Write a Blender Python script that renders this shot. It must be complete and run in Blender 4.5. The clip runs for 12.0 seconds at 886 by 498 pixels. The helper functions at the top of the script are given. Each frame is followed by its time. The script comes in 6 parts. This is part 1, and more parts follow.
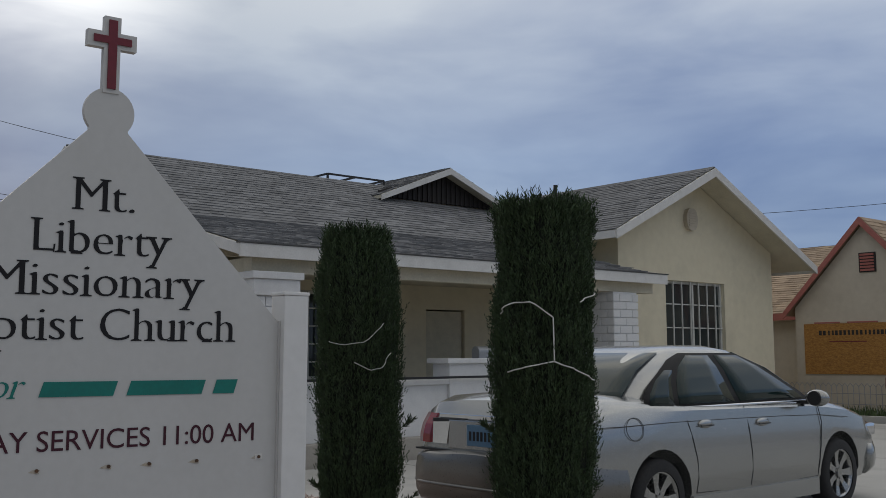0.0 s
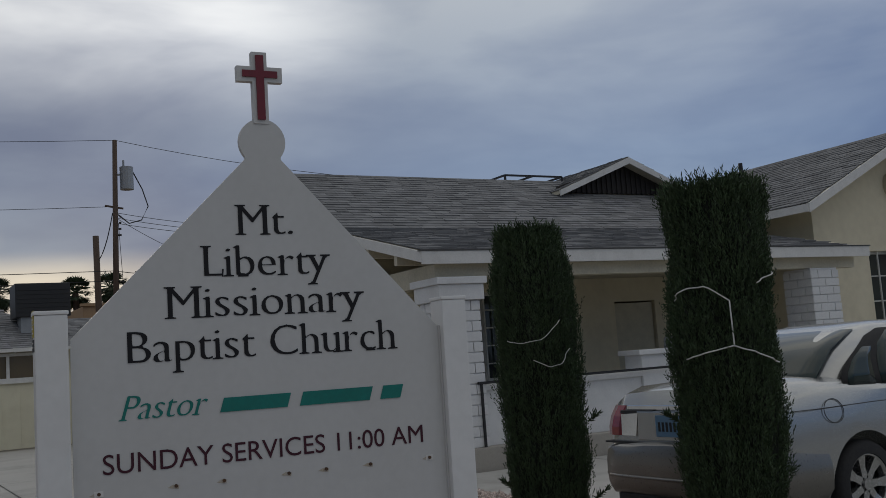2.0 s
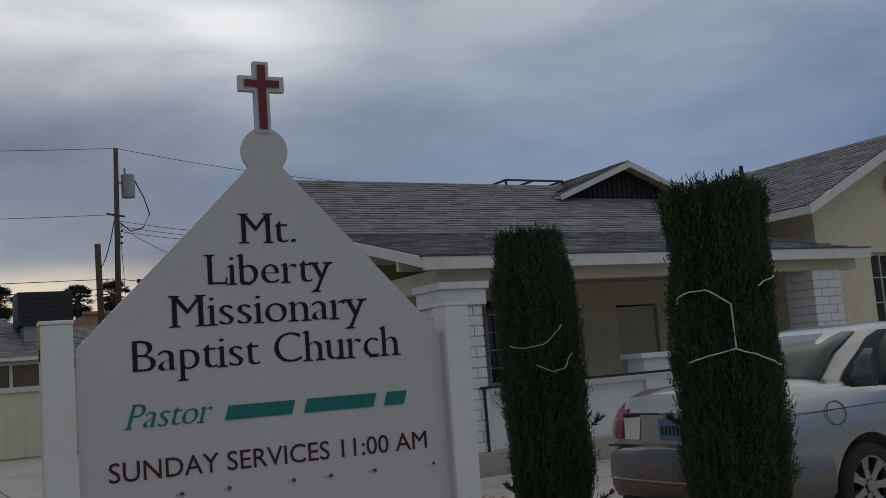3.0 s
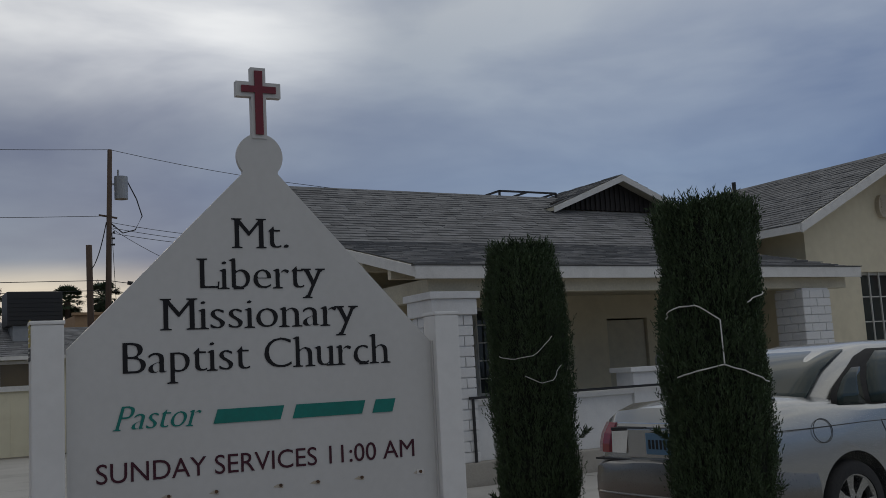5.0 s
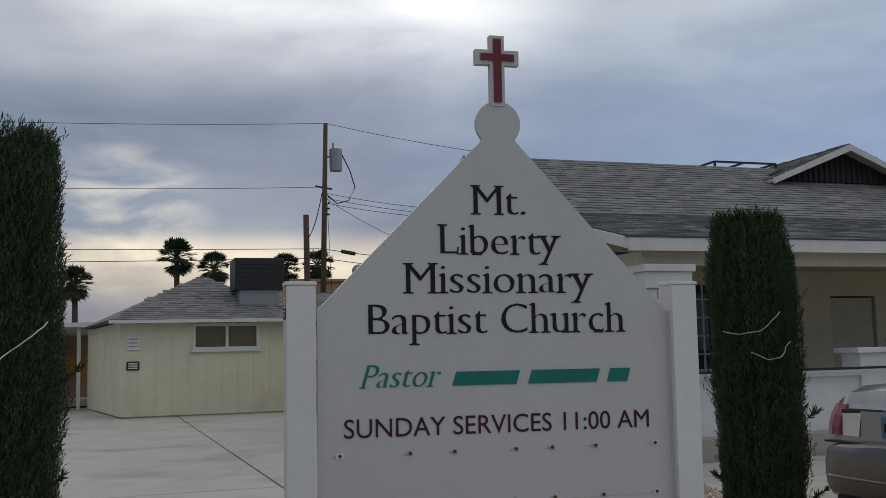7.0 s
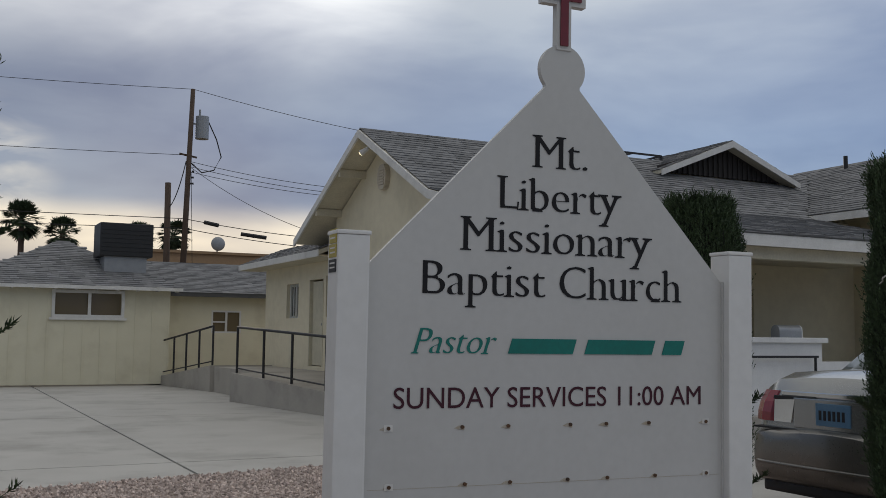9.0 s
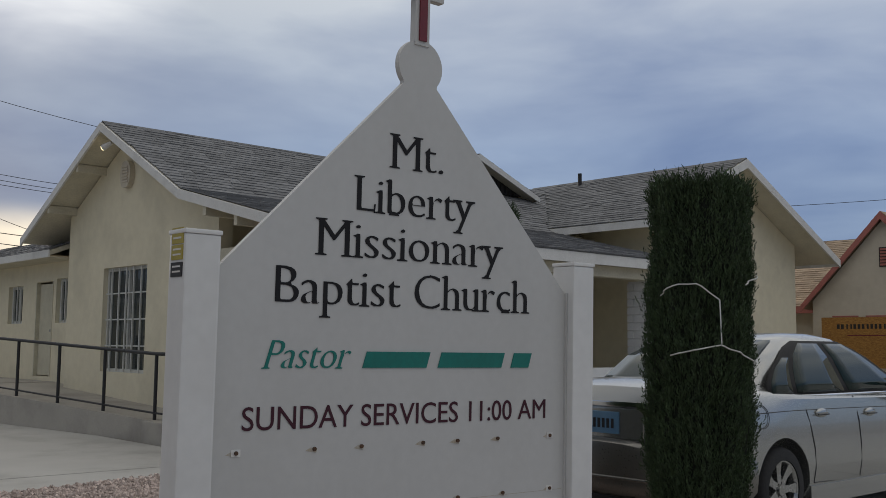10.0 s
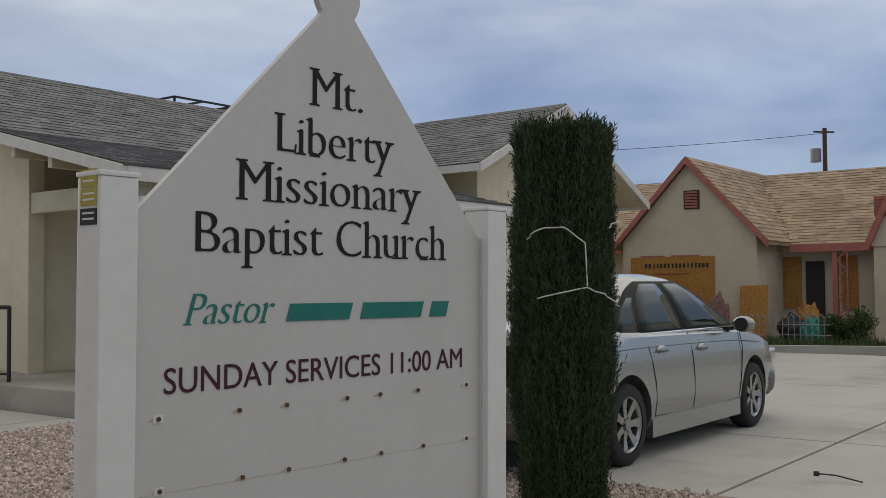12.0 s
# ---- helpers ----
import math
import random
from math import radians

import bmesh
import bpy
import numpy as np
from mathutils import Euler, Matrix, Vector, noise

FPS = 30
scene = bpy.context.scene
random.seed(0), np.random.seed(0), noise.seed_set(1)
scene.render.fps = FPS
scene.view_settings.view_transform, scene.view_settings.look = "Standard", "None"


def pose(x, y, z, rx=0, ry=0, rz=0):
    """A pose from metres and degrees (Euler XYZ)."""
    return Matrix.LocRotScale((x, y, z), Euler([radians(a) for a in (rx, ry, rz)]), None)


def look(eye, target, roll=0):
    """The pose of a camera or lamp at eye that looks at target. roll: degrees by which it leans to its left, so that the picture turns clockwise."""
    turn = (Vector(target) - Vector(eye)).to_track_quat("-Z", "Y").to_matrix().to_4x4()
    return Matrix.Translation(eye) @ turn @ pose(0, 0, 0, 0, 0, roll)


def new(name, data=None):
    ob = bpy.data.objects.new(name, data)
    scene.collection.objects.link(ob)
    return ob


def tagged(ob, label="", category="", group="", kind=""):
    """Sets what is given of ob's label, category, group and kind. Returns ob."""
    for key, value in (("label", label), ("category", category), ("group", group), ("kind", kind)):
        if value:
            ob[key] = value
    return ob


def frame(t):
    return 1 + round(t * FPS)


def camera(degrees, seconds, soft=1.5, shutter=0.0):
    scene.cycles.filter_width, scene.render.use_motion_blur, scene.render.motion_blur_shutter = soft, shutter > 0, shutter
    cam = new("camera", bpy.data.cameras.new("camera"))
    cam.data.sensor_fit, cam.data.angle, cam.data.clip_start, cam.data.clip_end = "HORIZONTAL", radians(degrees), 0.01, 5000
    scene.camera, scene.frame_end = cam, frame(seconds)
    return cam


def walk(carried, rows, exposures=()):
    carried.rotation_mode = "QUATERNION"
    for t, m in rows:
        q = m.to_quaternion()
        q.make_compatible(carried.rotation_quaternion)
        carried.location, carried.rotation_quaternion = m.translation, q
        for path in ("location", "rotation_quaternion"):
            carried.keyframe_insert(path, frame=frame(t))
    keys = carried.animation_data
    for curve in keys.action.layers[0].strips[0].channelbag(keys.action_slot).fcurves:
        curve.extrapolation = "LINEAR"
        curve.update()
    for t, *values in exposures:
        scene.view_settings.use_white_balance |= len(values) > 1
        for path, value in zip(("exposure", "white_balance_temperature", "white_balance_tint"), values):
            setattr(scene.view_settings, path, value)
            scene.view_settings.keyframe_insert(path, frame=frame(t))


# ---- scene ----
cam = camera(47.2, 12.0, soft=0.45)
PATH = [
    (0, (-1.266, -3.121, 1.521), (0.03, -1.613, 1.729), -0.3),
    (0.5, (-1.2, -3.175, 1.514), (0.004, -1.591, 1.717), -1.4),
    (1, (-1.181, -3.251, 1.498), (-0.111, -1.575, 1.71), -2.7),
    (1.5, (-1.163, -3.256, 1.502), (-0.165, -1.536, 1.719), -3.6),
    (2, (-1.171, -3.261, 1.51), (-0.181, -1.538, 1.73), -4.2),
    (2.5, (-1.178, -3.272, 1.513), (-0.19, -1.548, 1.739), -4.6),
    (3, (-1.184, -3.28, 1.514), (-0.196, -1.556, 1.744), -4.7),
    (5, (-1.194, -3.298, 1.512), (-0.193, -1.585, 1.759), -3.4),
    (5.5, (-1.191, -3.294, 1.499), (-0.184, -1.584, 1.744), -2.8),
    (6, (-1.202, -3.279, 1.493), (-0.213, -1.557, 1.73), -2.3),
    (6.5, (-1.25, -3.267, 1.494), (-0.399, -1.472, 1.719), -1.9),
    (7, (-1.309, -3.243, 1.499), (-0.67, -1.359, 1.708), -1.4),
    (7.2, (-1.326, -3.207, 1.495), (-0.752, -1.302, 1.698), -1.3),
    (8.8, (-1.78, -2.727, 1.456), (-0.962, -0.91, 1.615), 0.5),
    (9, (-1.82, -2.616, 1.446), (-0.917, -0.84, 1.616), 0.6),
    (9.5, (-1.833, -2.362, 1.465), (-0.731, -0.705, 1.665), 0.7),
    (10, (-2.013, -2.184, 1.462), (-0.678, -0.706, 1.65), 0.6),
    (10.5, (-2.006, -2.07, 1.47), (-0.521, -0.739, 1.628), 0.1),
    (11, (-1.973, -1.952, 1.481), (-0.444, -0.674, 1.64), 0.1),
    (11.5, (-2.028, -1.817, 1.471), (-0.458, -0.583, 1.591), -0.2),
    (12, (-2.133, -1.797, 1.478), (-0.539, -0.59, 1.556), -0.5),
]
walk(cam, [(t, look(eye, target, roll)) for t, eye, target, roll in PATH], exposures=[(0, 0.06, 6550, 10), (1, -0.10, 6450, 10), (2, -0.34, 6420, 10), (5, -0.42, 6420, 10), (6, -0.22, 6450, 10), (7, -0.02, 6480, 10), (9, 0.02, 6550, 10), (10, 0.08, 6680, 10), (12, 0.40, 7050, 10)])

# ==== world, sun, exposure ====
scene.view_settings.exposure = 0.0
world = bpy.data.worlds.new("sky")
scene.world = world
world.use_nodes = True
wn, wl = world.node_tree.nodes, world.node_tree.links
wn.clear()


def wnode(kind, **props):
    n = wn.new(kind)
    for k, v in props.items():
        n.inputs[k].default_value = v
    return n


SUN_AZ = radians(11)  # the glow behind the utility pole, turned clockwise from +y
sky = wn.new("ShaderNodeTexSky")
sky.sky_type, sky.sun_disc = "NISHITA", False
sky.sun_elevation, sky.sun_rotation = radians(9), SUN_AZ
coord = wn.new("ShaderNodeTexCoord")
sep = wn.new("ShaderNodeSeparateXYZ")
wl.new(coord.outputs["Generated"], sep.inputs[0])
grad = wn.new("ShaderNodeValToRGB")  # overcast gradient from the horizon to the zenith
wl.new(sep.outputs["Z"], grad.inputs[0])
els = grad.color_ramp.elements
els[0].position, els[0].color = 0.0, (0.20, 0.26, 0.35, 1)
els[1].position, els[1].color = 1.0, (0.96, 0.95, 0.92, 1)
for pos, col in ((0.10, (0.235, 0.32, 0.46, 1)), (0.19, (0.225, 0.305, 0.46, 1)), (0.30, (0.365, 0.43, 0.54, 1)), (0.5, (0.66, 0.69, 0.72, 1))):
    e = els.new(pos)
    e.color = col
# streaky clouds: noise stretched along the horizon
mapn = wn.new("ShaderNodeMapping")
mapn.inputs["Scale"].default_value = (1.3, 1.3, 4.2)
wl.new(coord.outputs["Generated"], mapn.inputs[0])
cl = wnode("ShaderNodeTexNoise", Scale=2.4, Detail=5.0, Roughness=0.5, Distortion=0.25)
wl.new(mapn.outputs[0], cl.inputs["Vector"])
clr = wn.new("ShaderNodeValToRGB")
wl.new(cl.outputs["Fac"], clr.inputs[0])
clr.color_ramp.elements[0].position, clr.color_ramp.elements[0].color = 0.35, (0.76, 0.81, 0.93, 1)
clr.color_ramp.elements[1].position, clr.color_ramp.elements[1].color = 0.68, (1.46, 1.40, 1.30, 1)
mul = wn.new("ShaderNodeMix")
mul.data_type, mul.blend_type = "RGBA", "MULTIPLY"
mul.inputs[0].default_value = 1.0
wl.new(grad.outputs[0], mul.inputs[6])
wl.new(clr.outputs[0], mul.inputs[7])
# the low sun behind the clouds
clp = wn.new("ShaderNodeMapRange")
wl.new(cl.outputs["Fac"], clp.inputs[0])
clp.inputs[1].default_value, clp.inputs[2].default_value, clp.inputs[3].default_value, clp.inputs[4].default_value = 0.35, 0.62, 0.45, 1.0
dotn = wn.new("ShaderNodeVectorMath")
dotn.operation = "DOT_PRODUCT"
wl.new(coord.outputs["Generated"], dotn.inputs[0])
dotn.inputs[1].default_value = (math.sin(SUN_AZ) * 0.985, math.cos(SUN_AZ) * 0.985, 0.17)
glow = wn.new("ShaderNodeMapRange")
glow.interpolation_type = "SMOOTHSTEP"
wl.new(dotn.outputs["Value"], glow.inputs[0])
glow.inputs[1].default_value, glow.inputs[2].default_value = 0.86, 1.0
band = wn.new("ShaderNodeMapRange")
band.interpolation_type = "SMOOTHSTEP"
wl.new(sep.outputs["Z"], band.inputs[0])
band.inputs[1].default_value, band.inputs[2].default_value = 0.130, 0.098
band.inputs[3].default_value, band.inputs[4].default_value = 0.0, 1.0
gm = wn.new("ShaderNodeMath")
gm.operation = "MULTIPLY"
wl.new(glow.outputs[0], gm.inputs[0])
low = wn.new("ShaderNodeMapRange")  # it fades again in the haze under the break in the clouds
low.interpolation_type = "SMOOTHSTEP"
wl.new(sep.outputs["Z"], low.inputs[0])
low.inputs[1].default_value, low.inputs[2].default_value = 0.045, 0.09
lowm = wn.new("ShaderNodeMath")
lowm.operation = "MULTIPLY"
wl.new(low.outputs[0], lowm.inputs[0])
wl.new(band.outputs[0], lowm.inputs[1])
patch = wn.new("ShaderNodeMath")
patch.operation = "MULTIPLY"
wl.new(lowm.outputs[0], patch.inputs[0])
wl.new(clp.outputs[0], patch.inputs[1])
wl.new(patch.outputs[0], gm.inputs[1])
gadd = wn.new("ShaderNodeMix")
gadd.data_type, gadd.blend_type = "RGBA", "ADD"
wl.new(gm.outputs[0], gadd.inputs[0])
wl.new(mul.outputs[2], gadd.inputs[6])
gadd.inputs[7].default_value = (0.95, 0.74, 0.38, 1)
# a thin bright gap in the clouds, higher up
dot2 = wn.new("ShaderNodeVectorMath")
dot2.operation = "DOT_PRODUCT"
wl.new(coord.outputs["Generated"], dot2.inputs[0])
dot2.inputs[1].default_value = (0.15, 0.934, 0.325)
gap = wn.new("ShaderNodeMapRange")
gap.interpolation_type = "SMOOTHSTEP"
wl.new(dot2.outputs["Value"], gap.inputs[0])
gap.inputs[1].default_value, gap.inputs[2].default_value = 0.945, 1.0
gapn = wn.new("ShaderNodeMath")
gapn.operation = "MULTIPLY"
gaph = wn.new("ShaderNodeMapRange")  # it lies high, over a darker bank of cloud
gaph.interpolation_type = "SMOOTHSTEP"
wl.new(sep.outputs["Z"], gaph.inputs[0])
gaph.inputs[1].default_value, gaph.inputs[2].default_value = 0.225, 0.335
gapm = wn.new("ShaderNodeMath")
gapm.operation = "MULTIPLY"
wl.new(gaph.outputs[0], gapm.inputs[0])
wl.new(clp.outputs[0], gapm.inputs[1])
wl.new(gap.outputs[0], gapn.inputs[0])
wl.new(gapm.outputs[0], gapn.inputs[1])
gadd2 = wn.new("ShaderNodeMix")
gadd2.data_type, gadd2.blend_type = "RGBA", "ADD"
wl.new(gapn.outputs[0], gadd2.inputs[0])
wl.new(gadd.outputs[2], gadd2.inputs[6])
gadd2.inputs[7].default_value = (0.90, 0.86, 0.78, 1)
# the sun's own pale patch in the cloud
dot3 = wn.new("ShaderNodeVectorMath")
dot3.operation = "DOT_PRODUCT"
wl.new(coord.outputs["Generated"], dot3.inputs[0])
dot3.inputs[1].default_value = (0.022, 0.990, 0.138)
disc = wn.new("ShaderNodeMapRange")
disc.interpolation_type = "SMOOTHSTEP"
wl.new(dot3.outputs["Value"], disc.inputs[0])
disc.inputs[1].default_value, disc.inputs[2].default_value = 0.9955, 1.0
discm = wn.new("ShaderNodeMath")
discm.operation = "MULTIPLY"
clw = wnode("ShaderNodeTexNoise", Scale=9.0, Detail=4.0, Roughness=0.5, Distortion=0.4)
wl.new(mapn.outputs[0], clw.inputs["Vector"])
clq = wn.new("ShaderNodeMapRange")
wl.new(clw.outputs["Fac"], clq.inputs[0])
clq.inputs[1].default_value, clq.inputs[2].default_value = 0.42, 0.68
wl.new(disc.outputs[0], discm.inputs[0])
wl.new(clq.outputs[0], discm.inputs[1])
gadd3 = wn.new("ShaderNodeMix")
gadd3.data_type, gadd3.blend_type = "RGBA", "ADD"
wl.new(discm.outputs[0], gadd3.inputs[0])
wl.new(gadd2.outputs[2], gadd3.inputs[6])
gadd3.inputs[7].default_value = (0.60, 0.50, 0.30, 1)
bg_c = wn.new("ShaderNodeBackground")
tilt = wn.new("ShaderNodeMapRange")
tilt.interpolation_type = "SMOOTHSTEP"  # thinner cloud, so a lighter sky, towards +x
wl.new(sep.outputs["X"], tilt.inputs[0])
tilt.inputs[1].default_value, tilt.inputs[2].default_value, tilt.inputs[3].default_value, tilt.inputs[4].default_value = -0.3, 0.9, 0.74, 1.20
tmul = wn.new("ShaderNodeMix")
tmul.data_type, tmul.blend_type = "RGBA", "MULTIPLY"
tmul.inputs[0].default_value = 1.0
wl.new(gadd3.outputs[2], tmul.inputs[6])
wl.new(tilt.outputs[0], tmul.inputs[7])
wl.new(tmul.outputs[2], bg_c.inputs[0])
bg_c.inputs[1].default_value = 0.80
bg_s = wn.new("ShaderNodeBackground")
wl.new(sky.outputs[0], bg_s.inputs[0])
bg_s.inputs[1].default_value = 0.003
addw = wn.new("ShaderNodeAddShader")
wl.new(bg_c.outputs[0], addw.inputs[0])
wl.new(bg_s.outputs[0], addw.inputs[1])
wout = wn.new("ShaderNodeOutputWorld")
wl.new(addw.outputs[0], wout.inputs[0])

sun = new("sun", bpy.data.lights.new("sun", "SUN"))
sun.data.energy, sun.data.angle, sun.data.color = 0.35, radians(14), (1.0, 0.86, 0.7)
sun.matrix_world = look((10, 70, 12), (0, 0, 0))

# ==== materials ====
MATS = {}


def mat(name, base, base2=None, rough=0.7, metal=0.0, scale=6.0, fine=60.0, bump=0.15, dist=0.01, stain=None, stain_scale=0.7, stain_amt=0.5, island=0.0, obrand=0.0, coat=0.0, rot=None):
    """A surface with broad and fine variation, an optional stain layer and fine relief."""
    m = bpy.data.materials.new(name)
    m.use_nodes = True
    n, l = m.node_tree.nodes, m.node_tree.links
    b = n["Principled BSDF"]
    base2 = base2 or tuple(c * 0.8 for c in base)
    co = n.new("ShaderNodeTexCoord")
    big = n.new("ShaderNodeTexNoise")
    big.inputs["Scale"].default_value, big.inputs["Detail"].default_value = scale, 6
    small = n.new("ShaderNodeTexNoise")
    small.inputs["Scale"].default_value, small.inputs["Detail"].default_value = fine, 4
    src = co.outputs["Object"]
    if rot:
        mp = n.new("ShaderNodeMapping")
        mp.inputs["Scale"].default_value = rot
        l.new(src, mp.inputs[0])
        src = mp.outputs[0]
    l.new(src, big.inputs["Vector"])
    l.new(src, small.inputs["Vector"])
    mixf = n.new("ShaderNodeMath")
    mixf.operation = "MULTIPLY_ADD"
    l.new(small.outputs["Fac"], mixf.inputs[0])
    mixf.inputs[1].default_value = 0.5
    half = n.new("ShaderNodeMath")
    half.operation = "MULTIPLY"
    l.new(big.outputs["Fac"], half.inputs[0])
    half.inputs[1].default_value = 0.5
    l.new(half.outputs[0], mixf.inputs[2])
    ramp = n.new("ShaderNodeValToRGB")
    l.new(mixf.outputs[0], ramp.inputs[0])
    ramp.color_ramp.elements[0].position, ramp.color_ramp.elements[0].color = 0.34, (*base2, 1)
    ramp.color_ramp.elements[1].position, ramp.color_ramp.elements[1].color = 0.62, (*base, 1)
    col = ramp.outputs[0]
    if stain:
        st = n.new("ShaderNodeTexNoise")
        st.inputs["Scale"].default_value, st.inputs["Detail"].default_value, st.inputs["Roughness"].default_value = stain_scale, 8, 0.62
        l.new(src, st.inputs["Vector"])
        sr = n.new("ShaderNodeMapRange")
        l.new(st.outputs["Fac"], sr.inputs[0])
        sr.inputs[1].default_value, sr.inputs[2].default_value, sr.inputs[4].default_value = 0.50, 0.72, stain_amt
        mx = n.new("ShaderNodeMix")
        mx.data_type = "RGBA"
        l.new(sr.outputs[0], mx.inputs[0])
        l.new(col, mx.inputs[6])
        mx.inputs[7].default_value = (*stain, 1)
        col = mx.outputs[2]
    if island or obrand:
        if island:
            g = n.new("ShaderNodeNewGeometry").outputs["Random Per Island"]
        else:
            g = n.new("ShaderNodeObjectInfo").outputs["Random"]
        amt = island or obrand
        mr = n.new("ShaderNodeMapRange")
        l.new(g, mr.inputs[0])
        mr.inputs[3].default_value, mr.inputs[4].default_value = 1 - amt, 1 + amt
        hv = n.new("ShaderNodeHueSaturation")
        l.new(mr.outputs[0], hv.inputs["Value"])
        l.new(col, hv.inputs["Color"])
        col = hv.outputs[0]
    l.new(col, b.inputs["Base Color"])
    rr = n.new("ShaderNodeMapRange")
    l.new(small.outputs["Fac"], rr.inputs[0])
    rr.inputs[3].default_value, rr.inputs[4].default_value = max(0.02, rough - 0.08), min(1, rough + 0.08)
    l.new(rr.outputs[0], b.inputs["Roughness"])
    b.inputs["Metallic"].default_value = metal
    b.inputs["Coat Weight"].default_value = coat
    b.inputs["Coat Roughness"].default_value = 0.06
    if bump:
        bp = n.new("ShaderNodeBump")
        bp.inputs["Strength"].default_value, bp.inputs["Distance"].default_value = bump, dist
        l.new(mixf.outputs[0], bp.inputs["Height"])
        l.new(bp.outputs[0], b.inputs["Normal"])
    MATS[name] = m
    return m


def glass(name, tint, rough=0.03, alpha=0.5):
    """A tinted window pane: a clear layer mixed with a dark gloss."""
    m = bpy.data.materials.new(name)
    m.use_nodes = True
    n, l = m.node_tree.nodes, m.node_tree.links
    b = n["Principled BSDF"]
    b.inputs["Base Color"].default_value = (*tint, 1)
    b.inputs["Roughness"].default_value = rough
    b.inputs["Transmission Weight"].default_value = alpha
    b.inputs["IOR"].default_value = 1.45
    return m


M_STUCCO = mat("cream_stucco", (0.74, 0.675, 0.505), (0.67, 0.605, 0.45), 0.9, fine=90, bump=0.35, dist=0.006, stain=(0.44, 0.40, 0.30), stain_amt=0.45)
M_STUCCO2 = mat("pale_stucco", (0.58, 0.52, 0.42), (0.52, 0.465, 0.37), 0.9, fine=80, bump=0.3, dist=0.006, stain=(0.36, 0.31, 0.24), stain_amt=0.5)
M_TRIM = mat("white_trim", (0.72, 0.71, 0.68), (0.62, 0.61, 0.58), 0.55, fine=40, bump=0.08, stain=(0.42, 0.40, 0.36), stain_scale=2.2, stain_amt=0.35)
M_WBRICK = mat("white_painted_brick", (0.74, 0.74, 0.73), (0.66, 0.66, 0.66), 0.75, fine=45, bump=0.35, dist=0.006, stain=(0.5, 0.49, 0.46), stain_scale=2, stain_amt=0.3, obrand=0.04)
M_SOFFIT = mat("cream_soffit_board", (0.64, 0.59, 0.46), None, 0.8, scale=3, fine=30, bump=0.1)
M_SHINGLE = mat("grey_asphalt_shingle", (0.215, 0.217, 0.220), (0.130, 0.131, 0.134), 0.92, scale=5, fine=160, bump=0.4, dist=0.004, island=0.22, stain=(0.10, 0.10, 0.10), stain_scale=0.5, stain_amt=0.5)
M_BSHINGLE = mat("brown_asphalt_shingle", (0.40, 0.30, 0.205), (0.30, 0.22, 0.15), 0.92, scale=4, fine=140, bump=0.4, dist=0.004, island=0.2, stain=(0.16, 0.12, 0.09), stain_scale=0.6, stain_amt=0.5)
M_UNDER = mat("roof_felt", (0.09, 0.09, 0.09), None, 0.9)
M_DARKVENT = mat("dark_louver_wood", (0.035, 0.03, 0.028), None, 0.8, bump=0.1)
M_CONC = mat("pale_concrete", (0.46, 0.45, 0.42), (0.39, 0.38, 0.355), 0.88, scale=0.9, fine=70, bump=0.2, dist=0.003, stain=(0.22, 0.21, 0.19), stain_scale=0.6, stain_amt=0.65)
M_CONC2 = mat("weathered_concrete", (0.42, 0.39, 0.34), (0.33, 0.31, 0.275), 0.9, scale=1.2, fine=60, bump=0.3, dist=0.005, stain=(0.18, 0.165, 0.15), stain_scale=0.9, stain_amt=0.6)
M_GRAVELBED = mat("gravel_bed", (0.36, 0.29, 0.25), (0.20, 0.16, 0.14), 0.95, scale=25, fine=70, bump=0.8, dist=0.02)
M_STONE = mat("gravel_stones", (0.55, 0.46, 0.41), (0.42, 0.34, 0.30), 0.9, scale=9, fine=80, bump=0.2, island=0.45)
M_DIRT = mat("desert_dirt", (0.26, 0.22, 0.17), (0.2, 0.165, 0.13), 0.95, scale=0.3, fine=20, bump=0.3)
M_SIGN = mat("white_sign_paint", (0.555, 0.552, 0.535), (0.515, 0.512, 0.495), 0.5, scale=2.5, fine=35, bump=0.04, stain=(0.46, 0.45, 0.42), stain_scale=1.6, stain_amt=0.35)
M_POST = mat("white_vinyl_post", (0.72, 0.718, 0.70), (0.66, 0.658, 0.64), 0.45, scale=2, fine=25, bump=0.05, stain=(0.55, 0.53, 0.5), stain_scale=2.5, stain_amt=0.25)
M_RED = mat("dark_red_paint", (0.17, 0.012, 0.026), (0.13, 0.010, 0.02), 0.5, bump=0.03)
M_BLACKTXT = mat("black_vinyl_letter", (0.010, 0.010, 0.013), None, 0.9, bump=0)
M_TEAL = mat("teal_vinyl_letter", (0.012, 0.19, 0.16), (0.01, 0.15, 0.125), 0.85, bump=0)
M_MAROON = mat("maroon_vinyl_letter", (0.055, 0.010, 0.022), None, 0.85, bump=0)
M_RUST = mat("rusty_bolt", (0.12, 0.06, 0.03), (0.05, 0.03, 0.02), 0.8, fine=120, bump=0.3)
M_RUSTSTAIN = mat("faint_rust_stain", (0.40, 0.34, 0.25), (0.48, 0.46, 0.42), 0.7, scale=60, fine=200, bump=0.05)
M_BLACKMETAL = mat("black_painted_metal", (0.014, 0.014, 0.016), (0.022, 0.02, 0.02), 0.5, bump=0.05)
M_GREYMETAL = mat("grey_metal", (0.35, 0.36, 0.37), (0.28, 0.29, 0.3), 0.5, metal=0.6)
M_POLE = mat("brown_pole_wood", (0.10, 0.065, 0.045), (0.055, 0.038, 0.028), 0.85, scale=2, fine=14, bump=0.3, rot=(6, 6, 0.5))
M_LEAF = mat("juniper_leaf", (0.052, 0.088, 0.034), (0.022, 0.040, 0.015), 0.75, scale=9, fine=40, bump=0, island=0.35)
